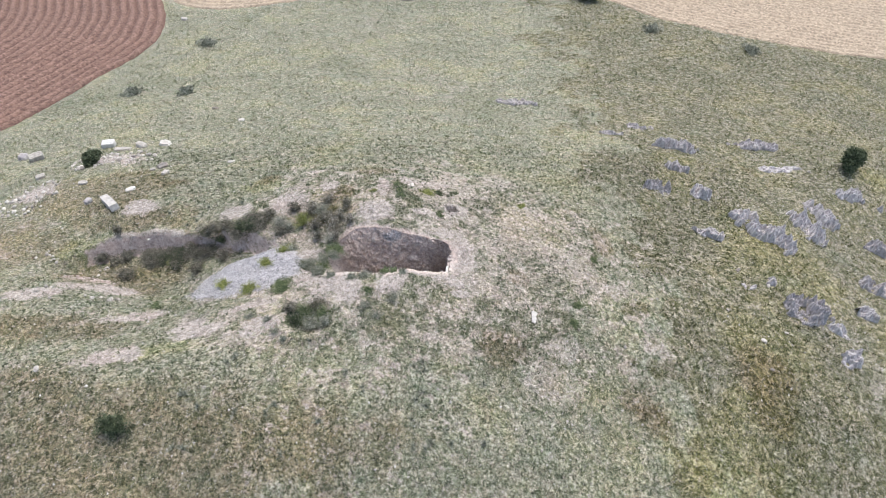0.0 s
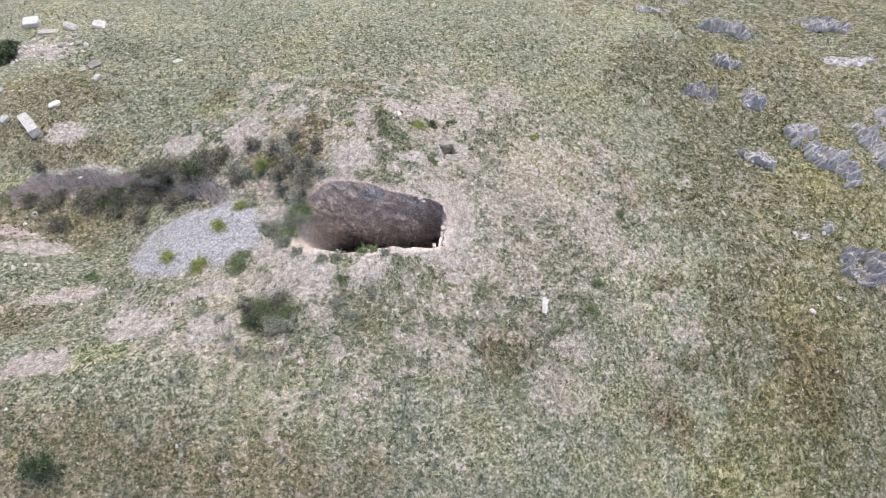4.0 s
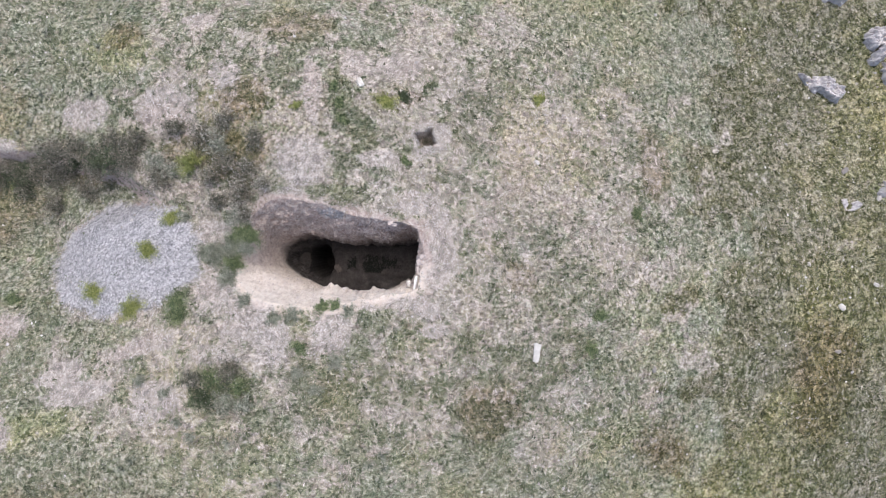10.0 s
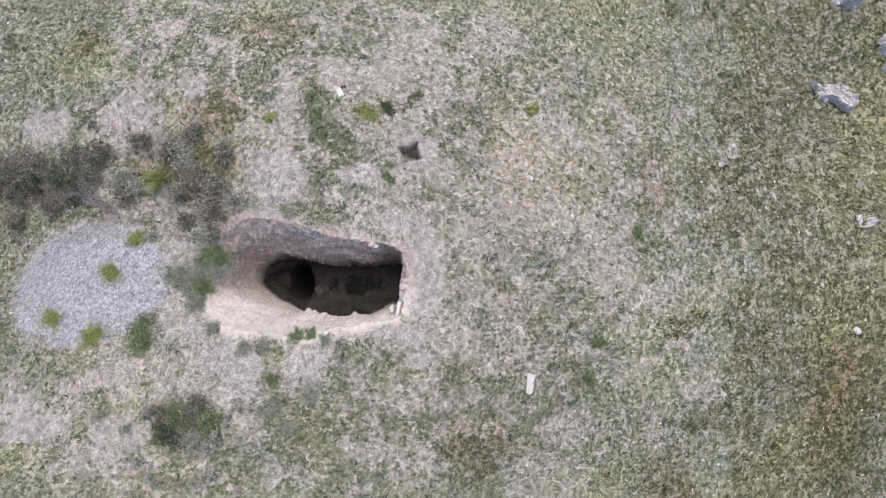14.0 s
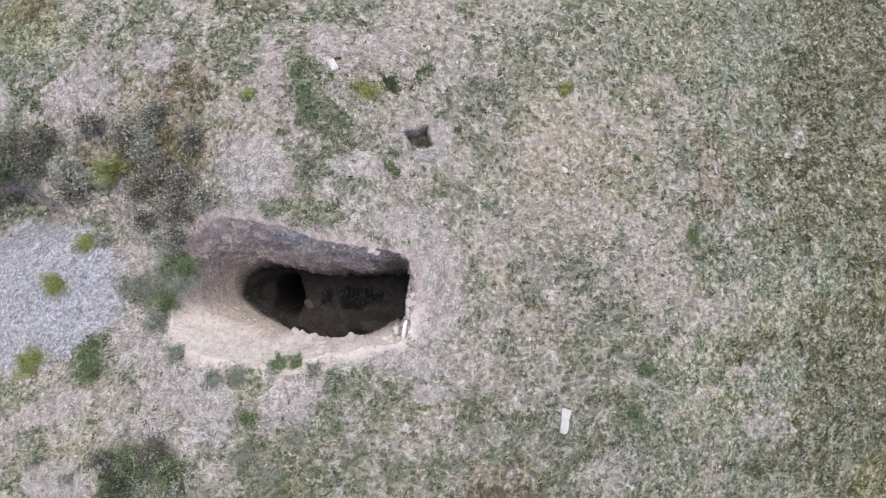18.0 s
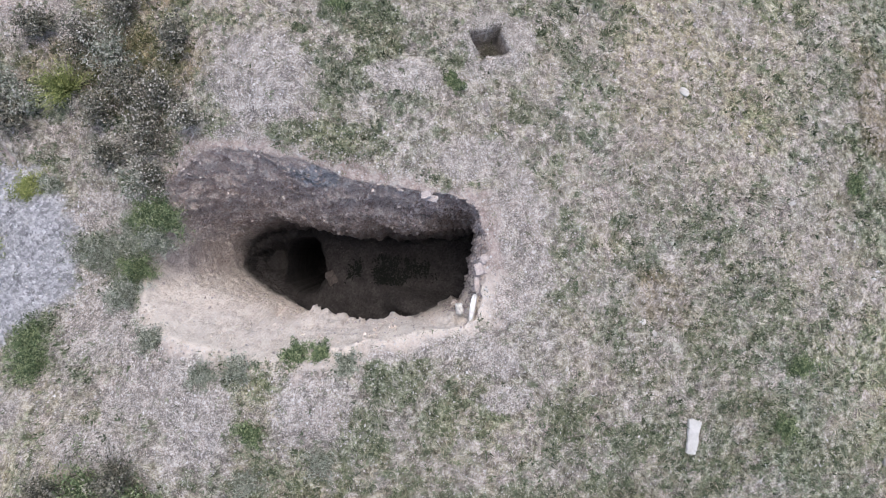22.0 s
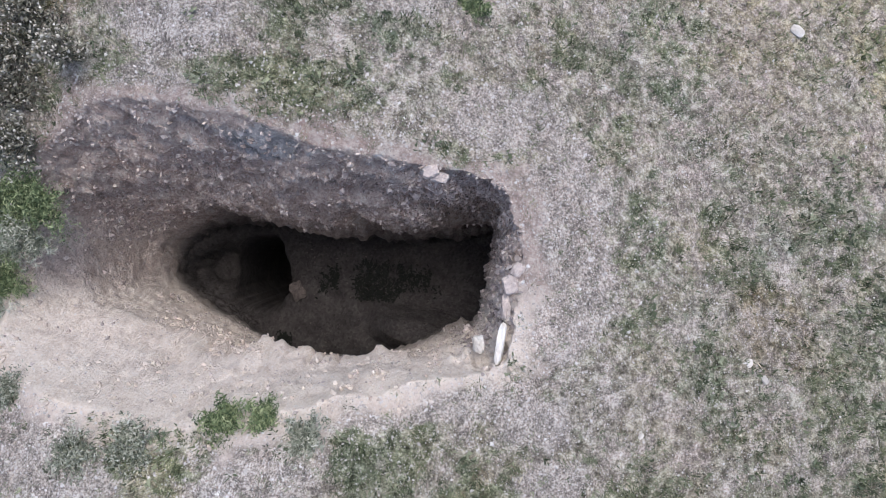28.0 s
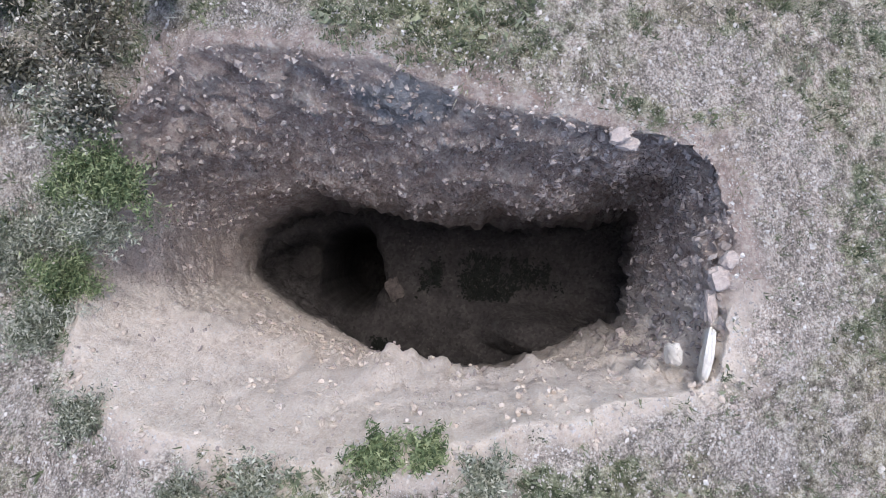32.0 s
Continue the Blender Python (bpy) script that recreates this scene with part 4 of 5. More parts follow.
def outcrop(x, y, rx, ry, tall, turn, seed):
    """A low crag of grey rock, cracked into ridges and half sunk in the turf."""
    n = 64
    u, v = np.meshgrid(np.linspace(-1.15, 1.15, n), np.linspace(-1.15, 1.15, n))
    c, s = math.cos(radians(turn)), math.sin(radians(turn))
    wx, wy = x + u * rx * c - v * ry * s, y + u * rx * s + v * ry * c
    q = np.hypot(u, v) + 1.5 * (cloudy(wx, wy, 0.8, seed) - 0.5) + 0.9 * (cloudy(wx, wy, 0.22, seed + 5, 2) - 0.5)
    ridge = 1 - np.abs(2 * cloudy(wx, wy, 0.5, seed + 7, 4) - 1) * 2.6
    rise = step(1.0, 0.5, q) * (0.2 + 0.7 * ridge + 1.2 * (cloudy(wx, wy, 0.24, seed + 3, 3) - 0.4))
    z = height(wx, wy) - 0.16 + 1.2 * tall * rise + 0.16 * step(1.08, 0.8, q)
    i = np.arange(n * n).reshape(n, n)
    f = np.stack([i[:-1, :-1], i[:-1, 1:], i[1:, 1:], i[1:, :-1]], -1)[(q[:-1, :-1] < 1.12)]
    p = np.stack([wx - x, wy - y, z - high(x, y)], -1)
    ob = part("rock_outcrop", mesh_from("rock_outcrop", p, f.reshape(-1, 4)), OUTCROP)
    ob.matrix_world = pose(x, y, high(x, y))
    return tagged(ob, "craggy lilac-grey rock outcrop breaking through the turf", "rock", "rock outcrops on the slope")


CRAGS_NEAR = [(12.7, 29.2, 1.7, 0.6, 0.45, -8), (12.3, 26.7, 0.7, 0.4, 0.3, -10), (10.5, 24.6, 1.1, 0.65, 0.4, -35), (12.9, 24.4, 0.75, 0.65, 0.4, -40), (14.6, 22.9, 0.8, 0.6, 0.3, 0),
         (15.2, 21.5, 1.5, 0.85, 0.5, -40), (17.7, 22.7, 0.7, 1.6, 0.5, 10), (19.0, 23.6, 0.5, 1.3, 0.4, 20), (15.2, 16.6, 1.2, 0.8, 0.45, 0), (16.3, 15.9, 0.7, 0.4, 0.3, -20),
         (18.2, 30.4, 1.9, 0.6, 0.3, -5), (21.2, 21.9, 0.8, 0.7, 0.4, 0), (19.8, 19.0, 0.9, 0.6, 0.4, 0), (16.5, 14.7, 0.8, 0.5, 0.3, 40), (12.3, 21.4, 0.8, 0.4, 0.3, -20)]
CRAGS_FAR = [(20.9, 25.4, 1.1, 0.5, 0.35, -20), (4.2, 34.4, 1.9, 0.6, 0.14, -8), (11.6, 31.7, 1.0, 0.5, 0.2, 0), (9.4, 30.3, 0.8, 0.4, 0.18, 0), (13.0, 17.7, 0.4, 0.25, 0.15, 0),
         (23.5, 24.6, 1.0, 0.5, 0.35, 0), (18.6, 27.6, 1.4, 0.5, 0.14, 0), (18.4, 17.2, 0.6, 0.4, 0.3, 0), (14.2, 18.2, 0.5, 0.3, 0.2, 30)]
for k, (x, y, rx, ry, tall, turn) in enumerate(CRAGS_NEAR + CRAGS_FAR):
    outcrop(x, y, 0.86 * rx, 0.82 * ry, tall, turn, 300 + 11 * k)

# the heap of building stone on the shoulder of the hill
stone(-22.9, 28.35, (0.62, 0.42, 0.36), 35, 1, "large squared white building block lying in the grass", WHITE, boxy=0.85, crag=0.08, detail=4)
stone(-24.0, 28.8, (0.45, 0.4, 0.3), 0, 2, "grey boulder half sunk in the grass", OUTCROP, 0.45)
stone(-18.9, 29.0, (0.58, 0.38, 0.34), 12, 3, "squared white stone block on the rubble heap", WHITE, boxy=0.85, crag=0.08, detail=4)
stone(-17.6, 28.0, (0.75, 0.2, 0.15), 5, 4, "long narrow white stone on the rubble heap", boxy=0.8, crag=0.1)
stone(-16.6, 28.2, (0.5, 0.3, 0.26), -20, 5, "cream-coloured stone on the rubble heap")
stone(-15.3, 28.3, (0.52, 0.35, 0.2), -15, 6, "flat cream-coloured stone in the grass")
stone(-13.9, 24.7, (0.42, 0.26, 0.16), 40, 7, "flat white stone leaning on the bank", tilt=(18, 0))
stone(-14.3, 24.4, (0.22, 0.14, 0.1), 20, 8, "small white stone on the bank")
stone(-17.2, 23.2, (0.34, 0.18, 0.12), 5, 9, "flat white stone on the rubble heap", boxy=0.7)
stone(-14.29, 22.02, (0.36, 0.2, 0.14), 25, 10, "white stone in the dry grass")
stone(-16.1, 21.44, (0.3, 0.22, 0.2), 60, 11, "grey-white stone on the rubble heap", OUTCROP)
stone(-20.9, 25.4, (0.4, 0.26, 0.2), 35, 12)
stone(-20.6, 21.4, (0.35, 0.2, 0.14), 10, 13)
stone(-20.9, 20.6, (0.4, 0.16, 0.12), 30, 14)
stone(-13.3, 23.6, (0.3, 0.2, 0.18), 70, 15, "rounded white stone in the grass")
stone(-10.4, 24.6, (0.3, 0.15, 0.08), 20, 16, "small flat white stone in the grass")
stone(-12.0, 31.5, (0.3, 0.2, 0.1), 0, 17, "small flat white stone in the grass")
stone(-14.4, 34.0, (0.3, 0.2, 0.1), 0, 18, "small flat white stone in the grass")
stone(-22.6, 52.5, (0.4, 0.3, 0.2), 0, 19, "white stone at the edge of a field")
stone(-3.5, 56.2, (1.1, 0.4, 0.2), 0, 20, "pale stones heaped at the edge of a field", crag=0.5)
rng = np.random.default_rng(31)
for k in range(130):
    a, d = rng.uniform(0, 6.28), rng.random() ** 0.45
    x, y = (-17.3 + 2.4 * d * math.cos(a), 26.3 + 1.5 * d * math.sin(a)) if k < 82 else (-19.6 + 1.6 * d * math.cos(a), 22.4 + 1.7 * d * math.sin(a))
    w = rng.uniform(0.07, 0.2)
    stone(x, y, (w, w * rng.uniform(0.55, 0.9), w * rng.uniform(0.4, 0.7)), rng.uniform(0, 180), 600 + k, "rubble stone on the spoil bank", group="rubble on the bank", detail=2)
for k in range(34):
    place = [(-15.1, 15.09, 0.9, 0.5), (-12.6, 15.08, 0.7, 0.25), (-16.46, 18.12, 0.6, 0.35), (-13.91, 17.53, 0.4, 0.3)][k % 4]
    x, y = rng.normal(place[0], place[2] * 0.5), rng.normal(place[1], place[3] * 0.5)
    w = rng.uniform(0.05, 0.15)
    stone(x, y, (w, w * rng.uniform(0.6, 0.9), w * rng.uniform(0.4, 0.7)), rng.uniform(0, 180), 90 + k, "broken cream-coloured stone in the old trench", group="rubble in the trench", detail=2)
for k, (x, y, w) in enumerate([(-12.97, 18.75, 0.13), (-12.42, 18.78, 0.12), (-12.33, 18.61, 0.11), (-12.67, 10.95, 0.2), (12.45, 14.65, 0.2), (12.35, 13.35, 0.15), (12.8, 18.7, 0.2), (13.9, 17.9, 0.16),
                               (-1.36, 20.36, 0.2), (3.18, 18.5, 0.13), (4.8, 16.9, 0.08), (1.36, 14.6, 0.05), (6.4, 13.1, 0.14), (11.3, 15.9, 0.12), (13.7, 15.3, 0.14), (-6.83, 17.42, 0.12), (-5.2, 16.6, 0.06), (2.45, 15.2, 0.07), (2.6, 15.05, 0.07)]):
    stone(x, y, (w, w * 0.65, w * 0.4), 37 * k, 140 + k, "pale stone lying loose on the slope", detail=2)

# the fallen pillar: a square shaft with worn edges
bm = bmesh.new()
bmesh.ops.create_cube(bm, size=1.0)
bmesh.ops.scale(bm, vec=(1.28, 0.36, 0.32), verts=bm.verts)
bmesh.ops.subdivide_edges(bm, edges=bm.edges[:], cuts=7, use_grid_fill=True)
for v in bm.verts:
    v.co += 0.035 * noise.noise_vector(v.co * 2.3) + 0.012 * noise.noise_vector(v.co * 9)
    corner = max(0.0, abs(v.co.y) / 0.20 + abs(v.co.z) / 0.17 - 1.55)
    v.co.y *= 1 - 0.12 * corner
    v.co.z *= 1 - 0.12 * corner
pillar = part("fallen_pillar", bm, WHITE)
pillar.matrix_world = pose(-14.82, 20.96, high(-14.82, 20.96) + 0.14, 0, -14, -46)
tagged(pillar, "fallen white stone pillar with worn edges on the bank", "pillar")

# the thin slab in the grass
bm = bmesh.new()
outline = [(0.72 * a, 0.78 * b) for a, b in [(-0.13, -0.29), (0.07, -0.32), (0.115, -0.1), (0.1, 0.02), (0.15, 0.25), (-0.04, 0.32), (-0.135, 0.3), (-0.12, 0.0)]]
bottom = [bm.verts.new((a, b, 0)) for a, b in outline]
face = bm.faces.new(bottom)
up = bmesh.ops.extrude_face_region(bm, geom=[face])
bmesh.ops.translate(bm, vec=(0, 0, 0.045), verts=[g for g in up["geom"] if isinstance(g, bmesh.types.BMVert)])
bmesh.ops.recalc_face_normals(bm, faces=bm.faces)
bmesh.ops.bevel(bm, geom=bm.edges[:], offset=0.007, segments=2, affect="EDGES")
slab = part("stone_slab", bm, BOARD)
slab.matrix_world = pose(3.14, 13.66, high(3.14, 13.66) + 0.03, 2, 14, -3)
tagged(slab, "thin pale broken stone slab lying flat in the grass", "slab")


# ---- inside the pit ----

def on_wall(count, seed, low, high_, chance, jitter=0.01):
    """Places and outward ways on the pit's faces, between two rings."""
    rng = np.random.default_rng(seed)
    r, c = rng.integers(low, high_, count), rng.integers(0, ROUND, count)
    p = sheet[r, c]
    keep = rng.random(count) < chance(p)
    return p[keep] + rng.normal(0, 1, (int(keep.sum()), 3)) * np.array([jitter, jitter, 0.01]), rng


SHAFT_RINGS, FLOOR_RINGS = 11, 35
# bank stone darkened in its colour to sit in the floor's shade
SHADESTONE = stone_material("shaded_stones", (0.035, 0.028, 0.026), (0.10, 0.085, 0.075), 24, 0.0, "island")
at, rng = on_wall(16000, 231, FLOOR_RINGS + 16, inner, lambda p: 0.12 + 0.88 * (p[:, 1] > 16.2))
part_size = 0.008 * (0.045 / 0.008) ** (rng.random(len(at)) ** 2.0)
tagged(part("bank_stones", chips_mesh("bank_stones", at, part_size, rng, 0.6, True, True), PITSTONE), "angular stones bedded in the cut banks of the pit", "stones", "", "stuff")
at, rng = on_wall(5500, 232, FLOOR_RINGS + 12, inner - 2, lambda p: 1.0 * (p[:, 0] > -0.9) * (p[:, 1] > 15.25))
tagged(part("wall_stones", chips_mesh("wall_stones", at, rng.uniform(0.01, 0.05, len(at)), rng, 0.4, True), PITSTONE), "layered broken stones in the end wall of the pit", "stones", "", "stuff")
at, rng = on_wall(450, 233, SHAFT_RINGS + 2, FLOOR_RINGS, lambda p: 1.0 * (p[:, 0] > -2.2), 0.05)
tagged(part("floor_stones", chips_mesh("floor_stones", at, rng.uniform(0.005, 0.02, len(at)), rng, 0.6), SHADESTONE), "small stones on the dark floor of the pit", "stones", "", "stuff")
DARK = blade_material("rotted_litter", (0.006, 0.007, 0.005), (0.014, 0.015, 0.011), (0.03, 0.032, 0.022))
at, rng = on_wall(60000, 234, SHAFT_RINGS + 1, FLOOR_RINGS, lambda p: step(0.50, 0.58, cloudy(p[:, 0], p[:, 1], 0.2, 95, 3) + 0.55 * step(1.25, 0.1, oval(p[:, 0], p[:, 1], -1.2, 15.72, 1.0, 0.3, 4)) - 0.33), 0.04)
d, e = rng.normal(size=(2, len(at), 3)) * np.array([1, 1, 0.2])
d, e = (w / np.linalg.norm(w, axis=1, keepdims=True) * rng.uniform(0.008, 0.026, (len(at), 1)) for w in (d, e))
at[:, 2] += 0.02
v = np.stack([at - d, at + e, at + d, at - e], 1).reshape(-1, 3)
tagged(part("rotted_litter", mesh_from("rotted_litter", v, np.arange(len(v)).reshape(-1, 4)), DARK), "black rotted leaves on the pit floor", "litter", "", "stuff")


def wall_block(x, y, z, size, turn, tilt, seed, label, material=PALE, boxy=0.6, crag=0.28):
    ob = part("stone", lump(size, seed, crag, 3, boxy), material)
    ob.matrix_world = pose(x, y, z, tilt[0], tilt[1], turn)
    return tagged(ob, label, "stone", "stones at the rim of the pit")


wall_block(0.11, 15.38, -0.12, (0.034, 0.19, 0.09), -9, (0, -12), 171, "upright white stone slab at the rim of the pit", crag=0.14)
wall_block(-0.07, 15.36, -0.26, (0.045, 0.075, 0.07), 8, (0, 10), 172, "broken white stone under the rim")
wall_block(0.19, 15.9, -0.14, (0.07, 0.08, 0.06), 20, (0, 0), 173, "cracked grey stone at the rim of the pit", PITSTONE)
wall_block(0.24, 16.02, -0.10, (0.06, 0.05, 0.05), 60, (0, 0), 174, "cracked grey stone at the rim of the pit", PITSTONE)
wall_block(0.16, 15.7, -0.2, (0.04, 0.11, 0.04), 0, (0, 0), 175, "bedded stone in the pit wall", PITSTONE)
wall_block(-0.45, 16.80, -0.14, (0.08, 0.045, 0.035), -8, (0, 0), 176, "pale stone jutting from the bank", PITSTONE)
wall_block(-0.52, 16.84, -0.06, (0.07, 0.05, 0.03), 15, (0, 0), 177, "pale stone jutting from the bank", PITSTONE)
wall_block(-2.2, 15.62, -2.74, (0.08, 0.11, 0.02), 25, (0, 8), 179, "flat shade-toned stone on the pit floor", SHADESTONE)


at, rng = on_wall(5000, 235, FLOOR_RINGS + 44, inner + 14, lambda p: 1.0 * (p[:, 1] < 15.45) * step(0.4, 0.7, cloudy(p[:, 0], p[:, 1], 0.3, 97, 2)))
tagged(part("soil_clods", chips_mesh("soil_clods", at, rng.uniform(0.006, 0.032, len(at)), rng, 0.8, True), CLOD), "crumbling pale soil clods along the broken edge", "soil", "", "stuff")


# ---- plants ----
def twigs(count, reach, tall, thick, rng, droop=0.0):
    """Bent three-sided stems from one foot."""
    v, f = [], []
    lobe = rng.uniform(0, 6.28, 2)
    for _ in range(count):
        a, out = rng.uniform(0, 2 * math.pi), math.sqrt(rng.random()) * reach
        out *= 0.72 + 0.28 * math.sin(2 * a + lobe[0]) + 0.22 * math.sin(5 * a + lobe[1])
        h = tall * rng.uniform(0.55, 1.05) * (1 - 0.45 * (out / reach) ** 2)
        side = rng.normal(0, 0.12, 2) * reach
        for k in range(4):
            t = k / 3
            c = np.array([out * math.cos(a) * t ** 1.3 + side[0] * t * (1 - t), out * math.sin(a) * t ** 1.3 + side[1] * t * (1 - t), h * (t - droop * t * t)])
            r = thick * (1 - 0.75 * t)
            for j in range(3):
                v.append(c + r * np.array([math.cos(2.1 * j), math.sin(2.1 * j), 0]))
        b = len(v) - 12
        for k in range(3):
            for j in range(3):
                f.append((b + 3 * k + j, b + 3 * k + (j + 1) % 3, b + 3 * k + 3 + (j + 1) % 3, b + 3 * k + 3 + j))
    return np.array(v), np.array(f)


def leaves(tips, per, spread, leaf, slim, rng, flat=0.6):
    """Kite-shaped leaves round each tip."""
    n = len(tips) * per
    p = np.repeat(tips, per, 0) + rng.normal(0, 1, (n, 3)) * np.array([spread, spread, spread * 0.7])
    d = rng.normal(size=(n, 3)) * np.array([1, 1, flat])
    d /= np.linalg.norm(d, axis=1, keepdims=True)
    e = np.cross(d, rng.normal(size=(n, 3)))
    e /= np.linalg.norm(e, axis=1, keepdims=True)
    s = leaf * rng.uniform(0.6, 1.4, (n, 1))
    v = np.stack([p - d * s, p + e * s * slim, p + d * s, p - e * s * slim], 1)
    return v.reshape(-1, 3), np.arange(4 * n).reshape(-1, 4)


def plant(name, x, y, r, tall, label, category, seed, stems, stem_mat, leaf_mat=None, per=6, leaf=0.03, slim=0.4, heads=0, head=0.018, group="", lumpy=0.35, droop=0.15, thick=0.006):
    rng = np.random.default_rng(seed)
    thing = root(name, x, y, high(x, y) - 0.02, label, category, group)
    v, f = twigs(stems, r, tall, thick, rng, droop)
    me = mesh_from("stem_mass", v, f)
    mask(me, "lot", np.repeat(rng.random(stems), 12))
    tagged(part("stem_mass", me, stem_mat, thing), kind="stuff")
    ends = v.reshape(-1, 4, 3, 3).mean(2)
    if leaf_mat:
        tips = np.concatenate([ends[:, 3], ends[:, 2], 0.5 * (ends[:, 1] + ends[:, 2])])
        lv, lf = leaves(tips, per, r * lumpy * 0.24, leaf, slim, rng)
        lv[:, 2] = np.maximum(lv[:, 2], 0.01)
        me = mesh_from("foliage", lv, lf)
        mask(me, "lot", np.repeat(rng.random(len(tips)), 4 * per))
        tagged(part("foliage", me, leaf_mat, thing), kind="stuff")
    if heads:
        tip = ends[rng.choice(len(ends), min(heads, len(ends)), replace=False), 3] + np.array([0, 0, head * 0.5])
        me = chips_mesh("flower_spray", tip, head * rng.uniform(0.7, 1.2, len(tip)), rng, 1.0, True, True)
        mask(me, "lot", np.repeat(rng.random(len(tip)), 6))
        tagged(part("flower_spray", me, HEADS, thing, "round pale dry flower heads"), kind="stuff")
    return thing


LEAF_SCRUB = blade_material("scrub_leaves", (0.05, 0.052, 0.036), (0.16, 0.157, 0.115), (0.38, 0.36, 0.29))
# globe thistles, mostly dried, on the lip west of the pit
for k, (x, y, r) in enumerate([(-4.25, 17.5, 0.48), (-4.88, 18.75, 0.55), (-4.05, 18.15, 0.4), (-5.03, 17.99, 0.42), (-6.53, 18.35, 0.42), (-5.33, 19.04, 0.45), (-4.75, 19.39, 0.4), (-6.14, 18.11, 0.3), (-4.1, 17.05, 0.3), (-3.62, 17.78, 0.26), (-4.33, 16.97, 0.35), (-4.3, 17.85, 0.35)]):
    plant("globe_thistle", x, y, r, 0.55, "dried brown globe thistle with pale round heads", "thistle", 400 + k, int(220 * r / 0.45), STALK, LEAF_GREY if k % 3 == 1 else LEAF_SCRUB, 3, 0.024, 0.3, 120, 0.015, "globe thistles beside the pit", thick=0.004)
# dark scrub along the old bank
for k, (x, y, r) in enumerate([(-3.9, 18.9, 0.34), (-6.07, 19.23, 0.4), (-7.41, 18.47, 0.6), (-8.38, 18.27, 0.6), (-9.63, 18.28, 0.6), (-10.52, 18.51, 0.5), (-8.97, 17.7, 0.45), (-6.5, 17.96, 0.4), (-11.37, 18.32, 0.45), (-12.31, 17.96, 0.4), (-13.28, 18.22, 0.45), (-14.34, 18.17, 0.4), (-11.07, 17.74, 0.4), (-7.11, 18.96, 0.4), (-4.9, 17.35, 0.3), (-10.07, 17.3, 0.45), (-4.61, 18.29, 0.4)]):
    plant("scrub_bush", x, y, r, 0.45, "low dark tangled scrub bush on the bank", "bush", 420 + k, int(200 * r / 0.5), STALK, LEAF_SCRUB, 6, 0.024, 0.35, 60, 0.013, "scrub along the old bank", thick=0.005)
rng = np.random.default_rng(78)
for k in range(30):
    x = rng.uniform(-14.0, -6.9)
    y, r = 18.2 + 0.05 * (x + 10) + rng.normal(0, 0.42), rng.uniform(0.3, 0.62)
    plant("scrub_bush", x, y, r, 0.4, "low dark tangled scrub bush on the bank", "bush", 700 + k, int(150 * r / 0.5), STALK, LEAF_DARK if k % 3 == 0 else LEAF_SCRUB, 6, 0.026, 0.36, 30, 0.013, "scrub along the old bank", thick=0.005)
plant("dry_weed", 0.3, 19.0, 0.2, 0.42, "withered brown weed in a small square hole", "weed", 441, 90, STALK, LEAF_SCRUB, 3, 0.012, 0.3, thick=0.003)
plant("grass_clump", -5.62, 18.3, 0.46, 0.75, "dense round clump of yellow-green grass", "grass clump", 440, 420, LEAF_YELLOW, LEAF_YELLOW, 1, 0.03, 0.15, thick=0.004)
# the green plants on the grey gravel and round the pit
GREENS = [(-6.65, 16.08, 0.26, LEAF_YELLOW, "yellow-green"), (-8.01, 15.02, 0.3, LEAF_YELLOW, "yellow-green"), (-6.95, 14.67, 0.32, LEAF_YELLOW, "yellow-green"), (-5.71, 14.56, 0.38, LEAF_GREEN, "green"),
          (-6.13, 16.93, 0.26, LEAF_YELLOW, "olive-green"), (-0.7, 19.88, 0.28, LEAF_YELLOW, "yellow-green"), (-0.28, 20.05, 0.2, LEAF_DARK, "blue-green"), (-3.95, 16.5, 0.3, LEAF_GREEN, "green"),
          (-5.14, 16.04, 0.22, LEAF_GREEN, "green"), (-4.0, 14.92, 0.22, LEAF_GREY, "grey-green"), (-2.05, 14.84, 0.17, LEAF_GREEN, "bright green"), (-1.75, 14.86, 0.14, LEAF_GREEN, "bright green"),
          (-1.42, 14.72, 0.16, LEAF_GREY, "grey-green"), (-5.81, 14.83, 0.3, LEAF_GREEN, "green"), (-0.21, 18.38, 0.15, LEAF_GREEN, "green"), (-3.2, 14.55, 0.18, LEAF_GREY, "grey-green"),
          (4.85, 14.55, 0.2, LEAF_GREEN, "green"), (4.6, 13.7, 0.22, LEAF_GREEN, "olive-green"), (5.9, 17.2, 0.18, LEAF_GREEN, "green"), (-11.34, 17.93, 0.3, LEAF_YELLOW, "yellow-green"), (-10.65, 14.7, 0.25, LEAF_GREEN, "green"),
          (-2.55, 13.9, 0.16, LEAF_GREEN, "green"), (-1.75, 19.35, 0.16, LEAF_GREEN, "green"), (-2.0, 20.2, 0.15, LEAF_GREEN, "green"), (-1.85, 19.75, 0.17, LEAF_GREEN, "green"), (-2.9, 19.7, 0.12, LEAF_YELLOW, "yellow-green"), (3.25, 20.2, 0.17, LEAF_YELLOW, "yellow-green"), (-2.75, 14.62, 0.2, LEAF_GREY, "grey-green"), (-5.17, 16.02, 0.3, LEAF_GREY, "grey-green"), (-5.85, 16.95, 0.2, LEAF_GREY, "withered grey-green")]
for k, (x, y, r, m, word) in enumerate(GREENS):
    plant("leafy_weed", x, y, r * 1.35, r * 0.7, word + " leafy weed growing in dry stony soil", "weed", 450 + k, int(60 + 300 * r), m, m, 9, 0.018, 0.3, 0, group="weeds round the pit", thick=0.003)
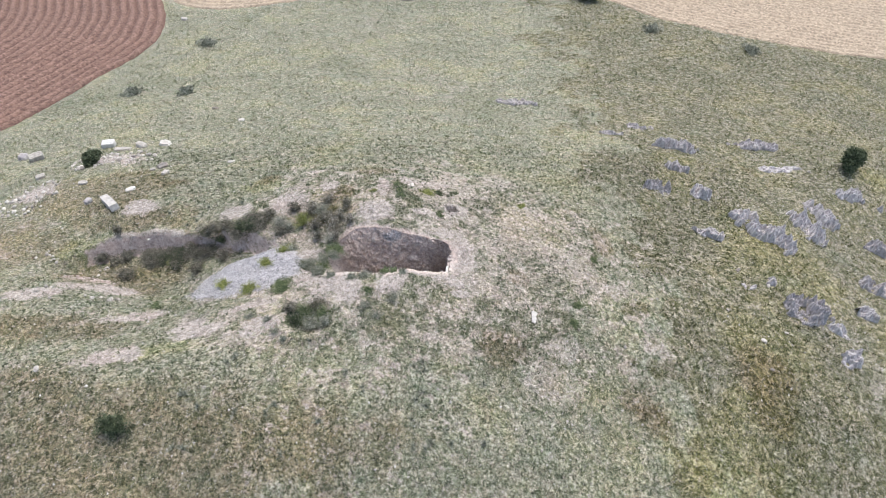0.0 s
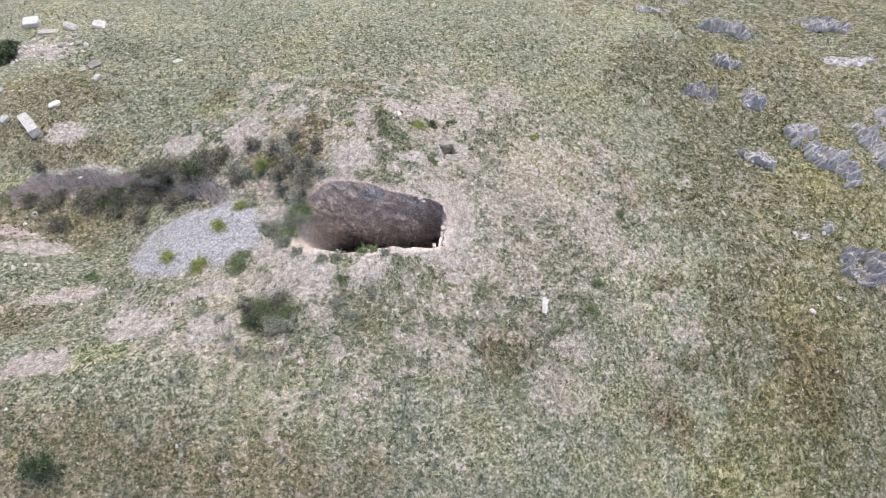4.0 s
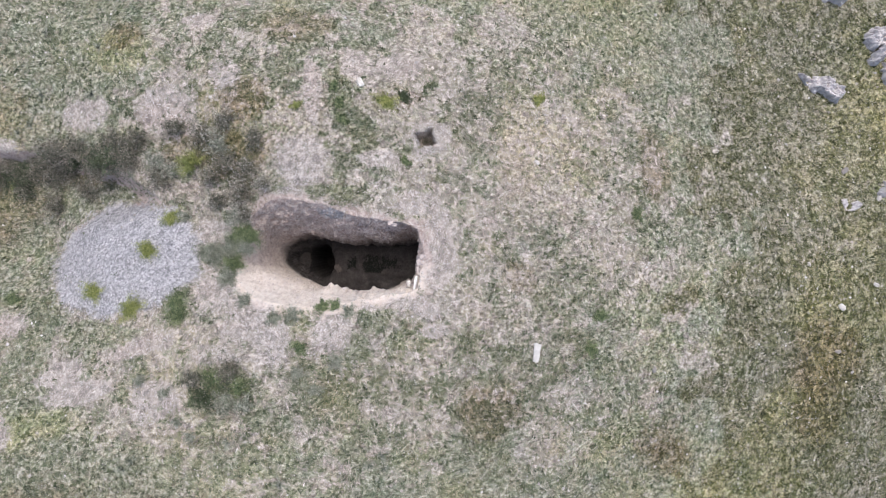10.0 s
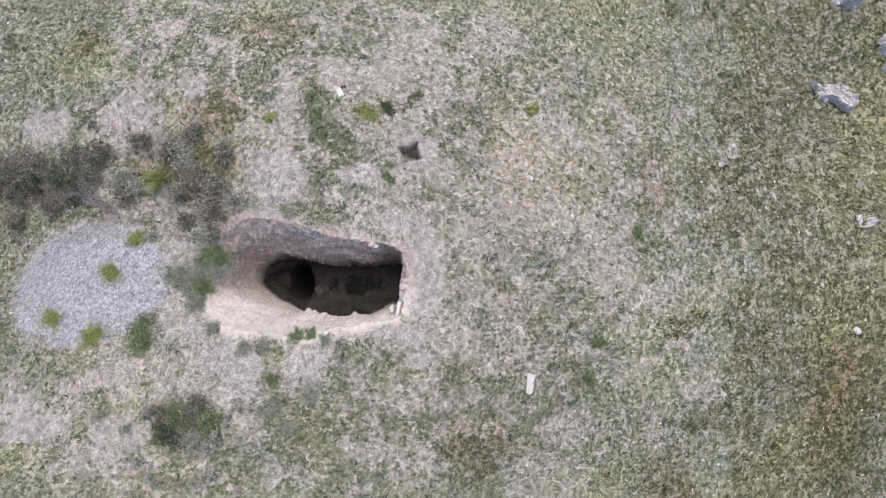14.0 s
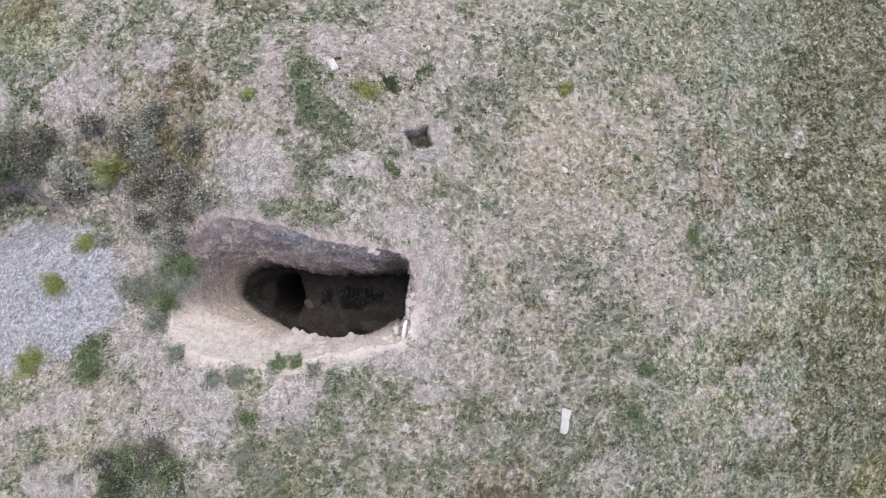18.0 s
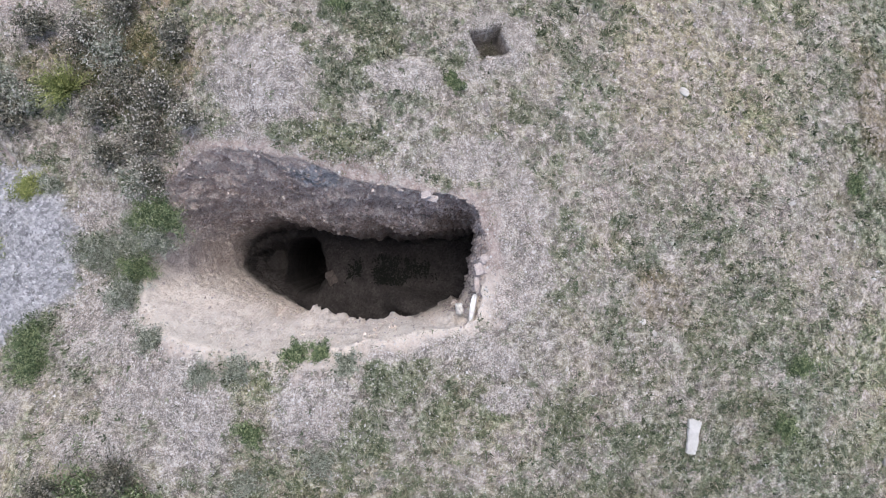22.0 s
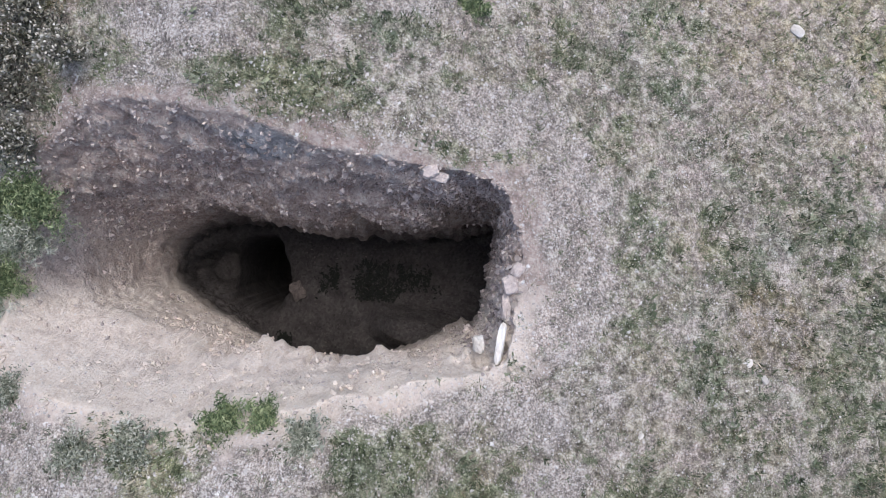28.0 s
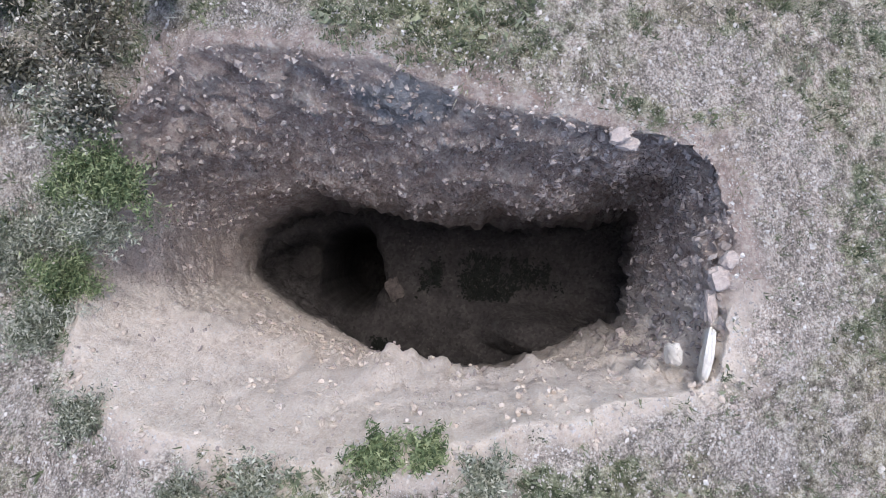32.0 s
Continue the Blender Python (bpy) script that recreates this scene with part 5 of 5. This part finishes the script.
for k, (x, y, r) in enumerate([(-4.22, 16.5, 0.4), (-4.55, 16.2, 0.42), (-4.97, 15.99, 0.36), (-4.48, 15.78, 0.36), (-4.55, 15.45, 0.32), (-4.1, 16.2, 0.3)]):
    plant("grey_shrub", x, y, r, 0.36, "silvery grey-green shrub with slender shoots at the pit's edge", "shrub", 480 + k, int(160 * r / 0.3), LEAF_GREEN, LEAF_GREEN if k % 3 == 0 else LEAF_GREY, 14, 0.019, 0.22, 14, 0.014, "shrubs at the pit's edge", thick=0.003)
# the planted-up hollow below the pit
for k, (x, y, r, m) in enumerate([(-4.62, 13.09, 0.58, LEAF_GREEN), (-4.0, 12.95, 0.55, LEAF_GREEN), (-4.3, 12.55, 0.5, LEAF_GREY), (-4.81, 12.68, 0.4, LEAF_DARK), (-3.8, 12.55, 0.3, LEAF_GREY), (-4.2, 13.3, 0.42, LEAF_SCRUB), (-5.04, 13.15, 0.3, LEAF_SCRUB)]):
    plant("hollow_shrub", x, y, r, 0.5, "dark green shrub filling a shallow hollow", "shrub", 500 + k, int(120 * r / 0.4), STALK, m, 9, 0.022, 0.34, 40, 0.013, "shrubs in the hollow")
for k, (x, y, r) in enumerate([(-5.37, 12.12, 0.16), (-5.04, 11.81, 0.2), (-5.76, 12.76, 0.2), (-6.45, 12.99, 0.22), (-2.6, 13.3, 0.3), (-1.7, 13.6, 0.28), (-2.2, 12.9, 0.25)]):
    plant("wiry_shrub", x, y, r, 0.2, "small grey wiry shrub on bare soil", "shrub", 520 + k, int(160 * r / 0.25), STALK, LEAF_GREY, 4, 0.018, 0.3, 0, group="wiry shrubs", thick=0.003)
# pale feathery tufts on the near slope
rng = np.random.default_rng(77)
tuft = plant("grass_tuft", -2.4, 10.2, 0.24, 0.26, "pale feathery tuft of dry grass on the slope", "grass tuft", 530, 110, LEAF_GREY, None, group="feathery tufts", droop=0.35, thick=0.005)
for k in range(36):
    x, y = (rng.uniform(-8.5, 1.5), rng.uniform(8.2, 11.9)) if k < 28 else (rng.uniform(-12, -8), rng.uniform(18.8, 22))
    copy_thing(tuft, pose(x, y, high(x, y) - 0.02, 0, 0, rng.uniform(0, 360)))
# larger bushes down the slope
plant("round_bush", -9.42, 8.85, 0.5, 0.6, "blue-green rounded bush on dry turf", "bush", 540, 170, STALK, LEAF_DARK, 12, 0.03, 0.45)
plant("round_bush", -17.9, 25.6, 0.6, 0.8, "dark green bush on the rubble heap", "bush", 541, 260, STALK, LEAF_DARK, 14, 0.045, 0.5)
plant("hill_shrub", 22.1, 27.7, 0.68, 1.25, "dense dark evergreen shrub beside a rock", "bush", 542, 420, STALK, LEAF_DARK, 14, 0.06, 0.5, droop=0.0, lumpy=0.55, thick=0.02)
plant("hill_shrub", 12.6, 56.9, 1.2, 1.8, "dark green shrub at the edge of the fields", "bush", 543, 380, STALK, LEAF_DARK, 9, 0.09, 0.5, droop=0.0, thick=0.02)
for k, (x, y, r) in enumerate([(-19.0, 47.0, 0.8), (-17.5, 37.5, 0.6), (17.0, 50.0, 1.0), (24.0, 46.5, 0.9), (-21.5, 38.0, 0.8)]):
    plant("low_bush", x, y, r, 0.5, "low grey-brown bush in the far meadow", "bush", 550 + k, 120, STALK, LEAF_GREY, 8, 0.06, 0.45, group="bushes in the meadow", thick=0.01)
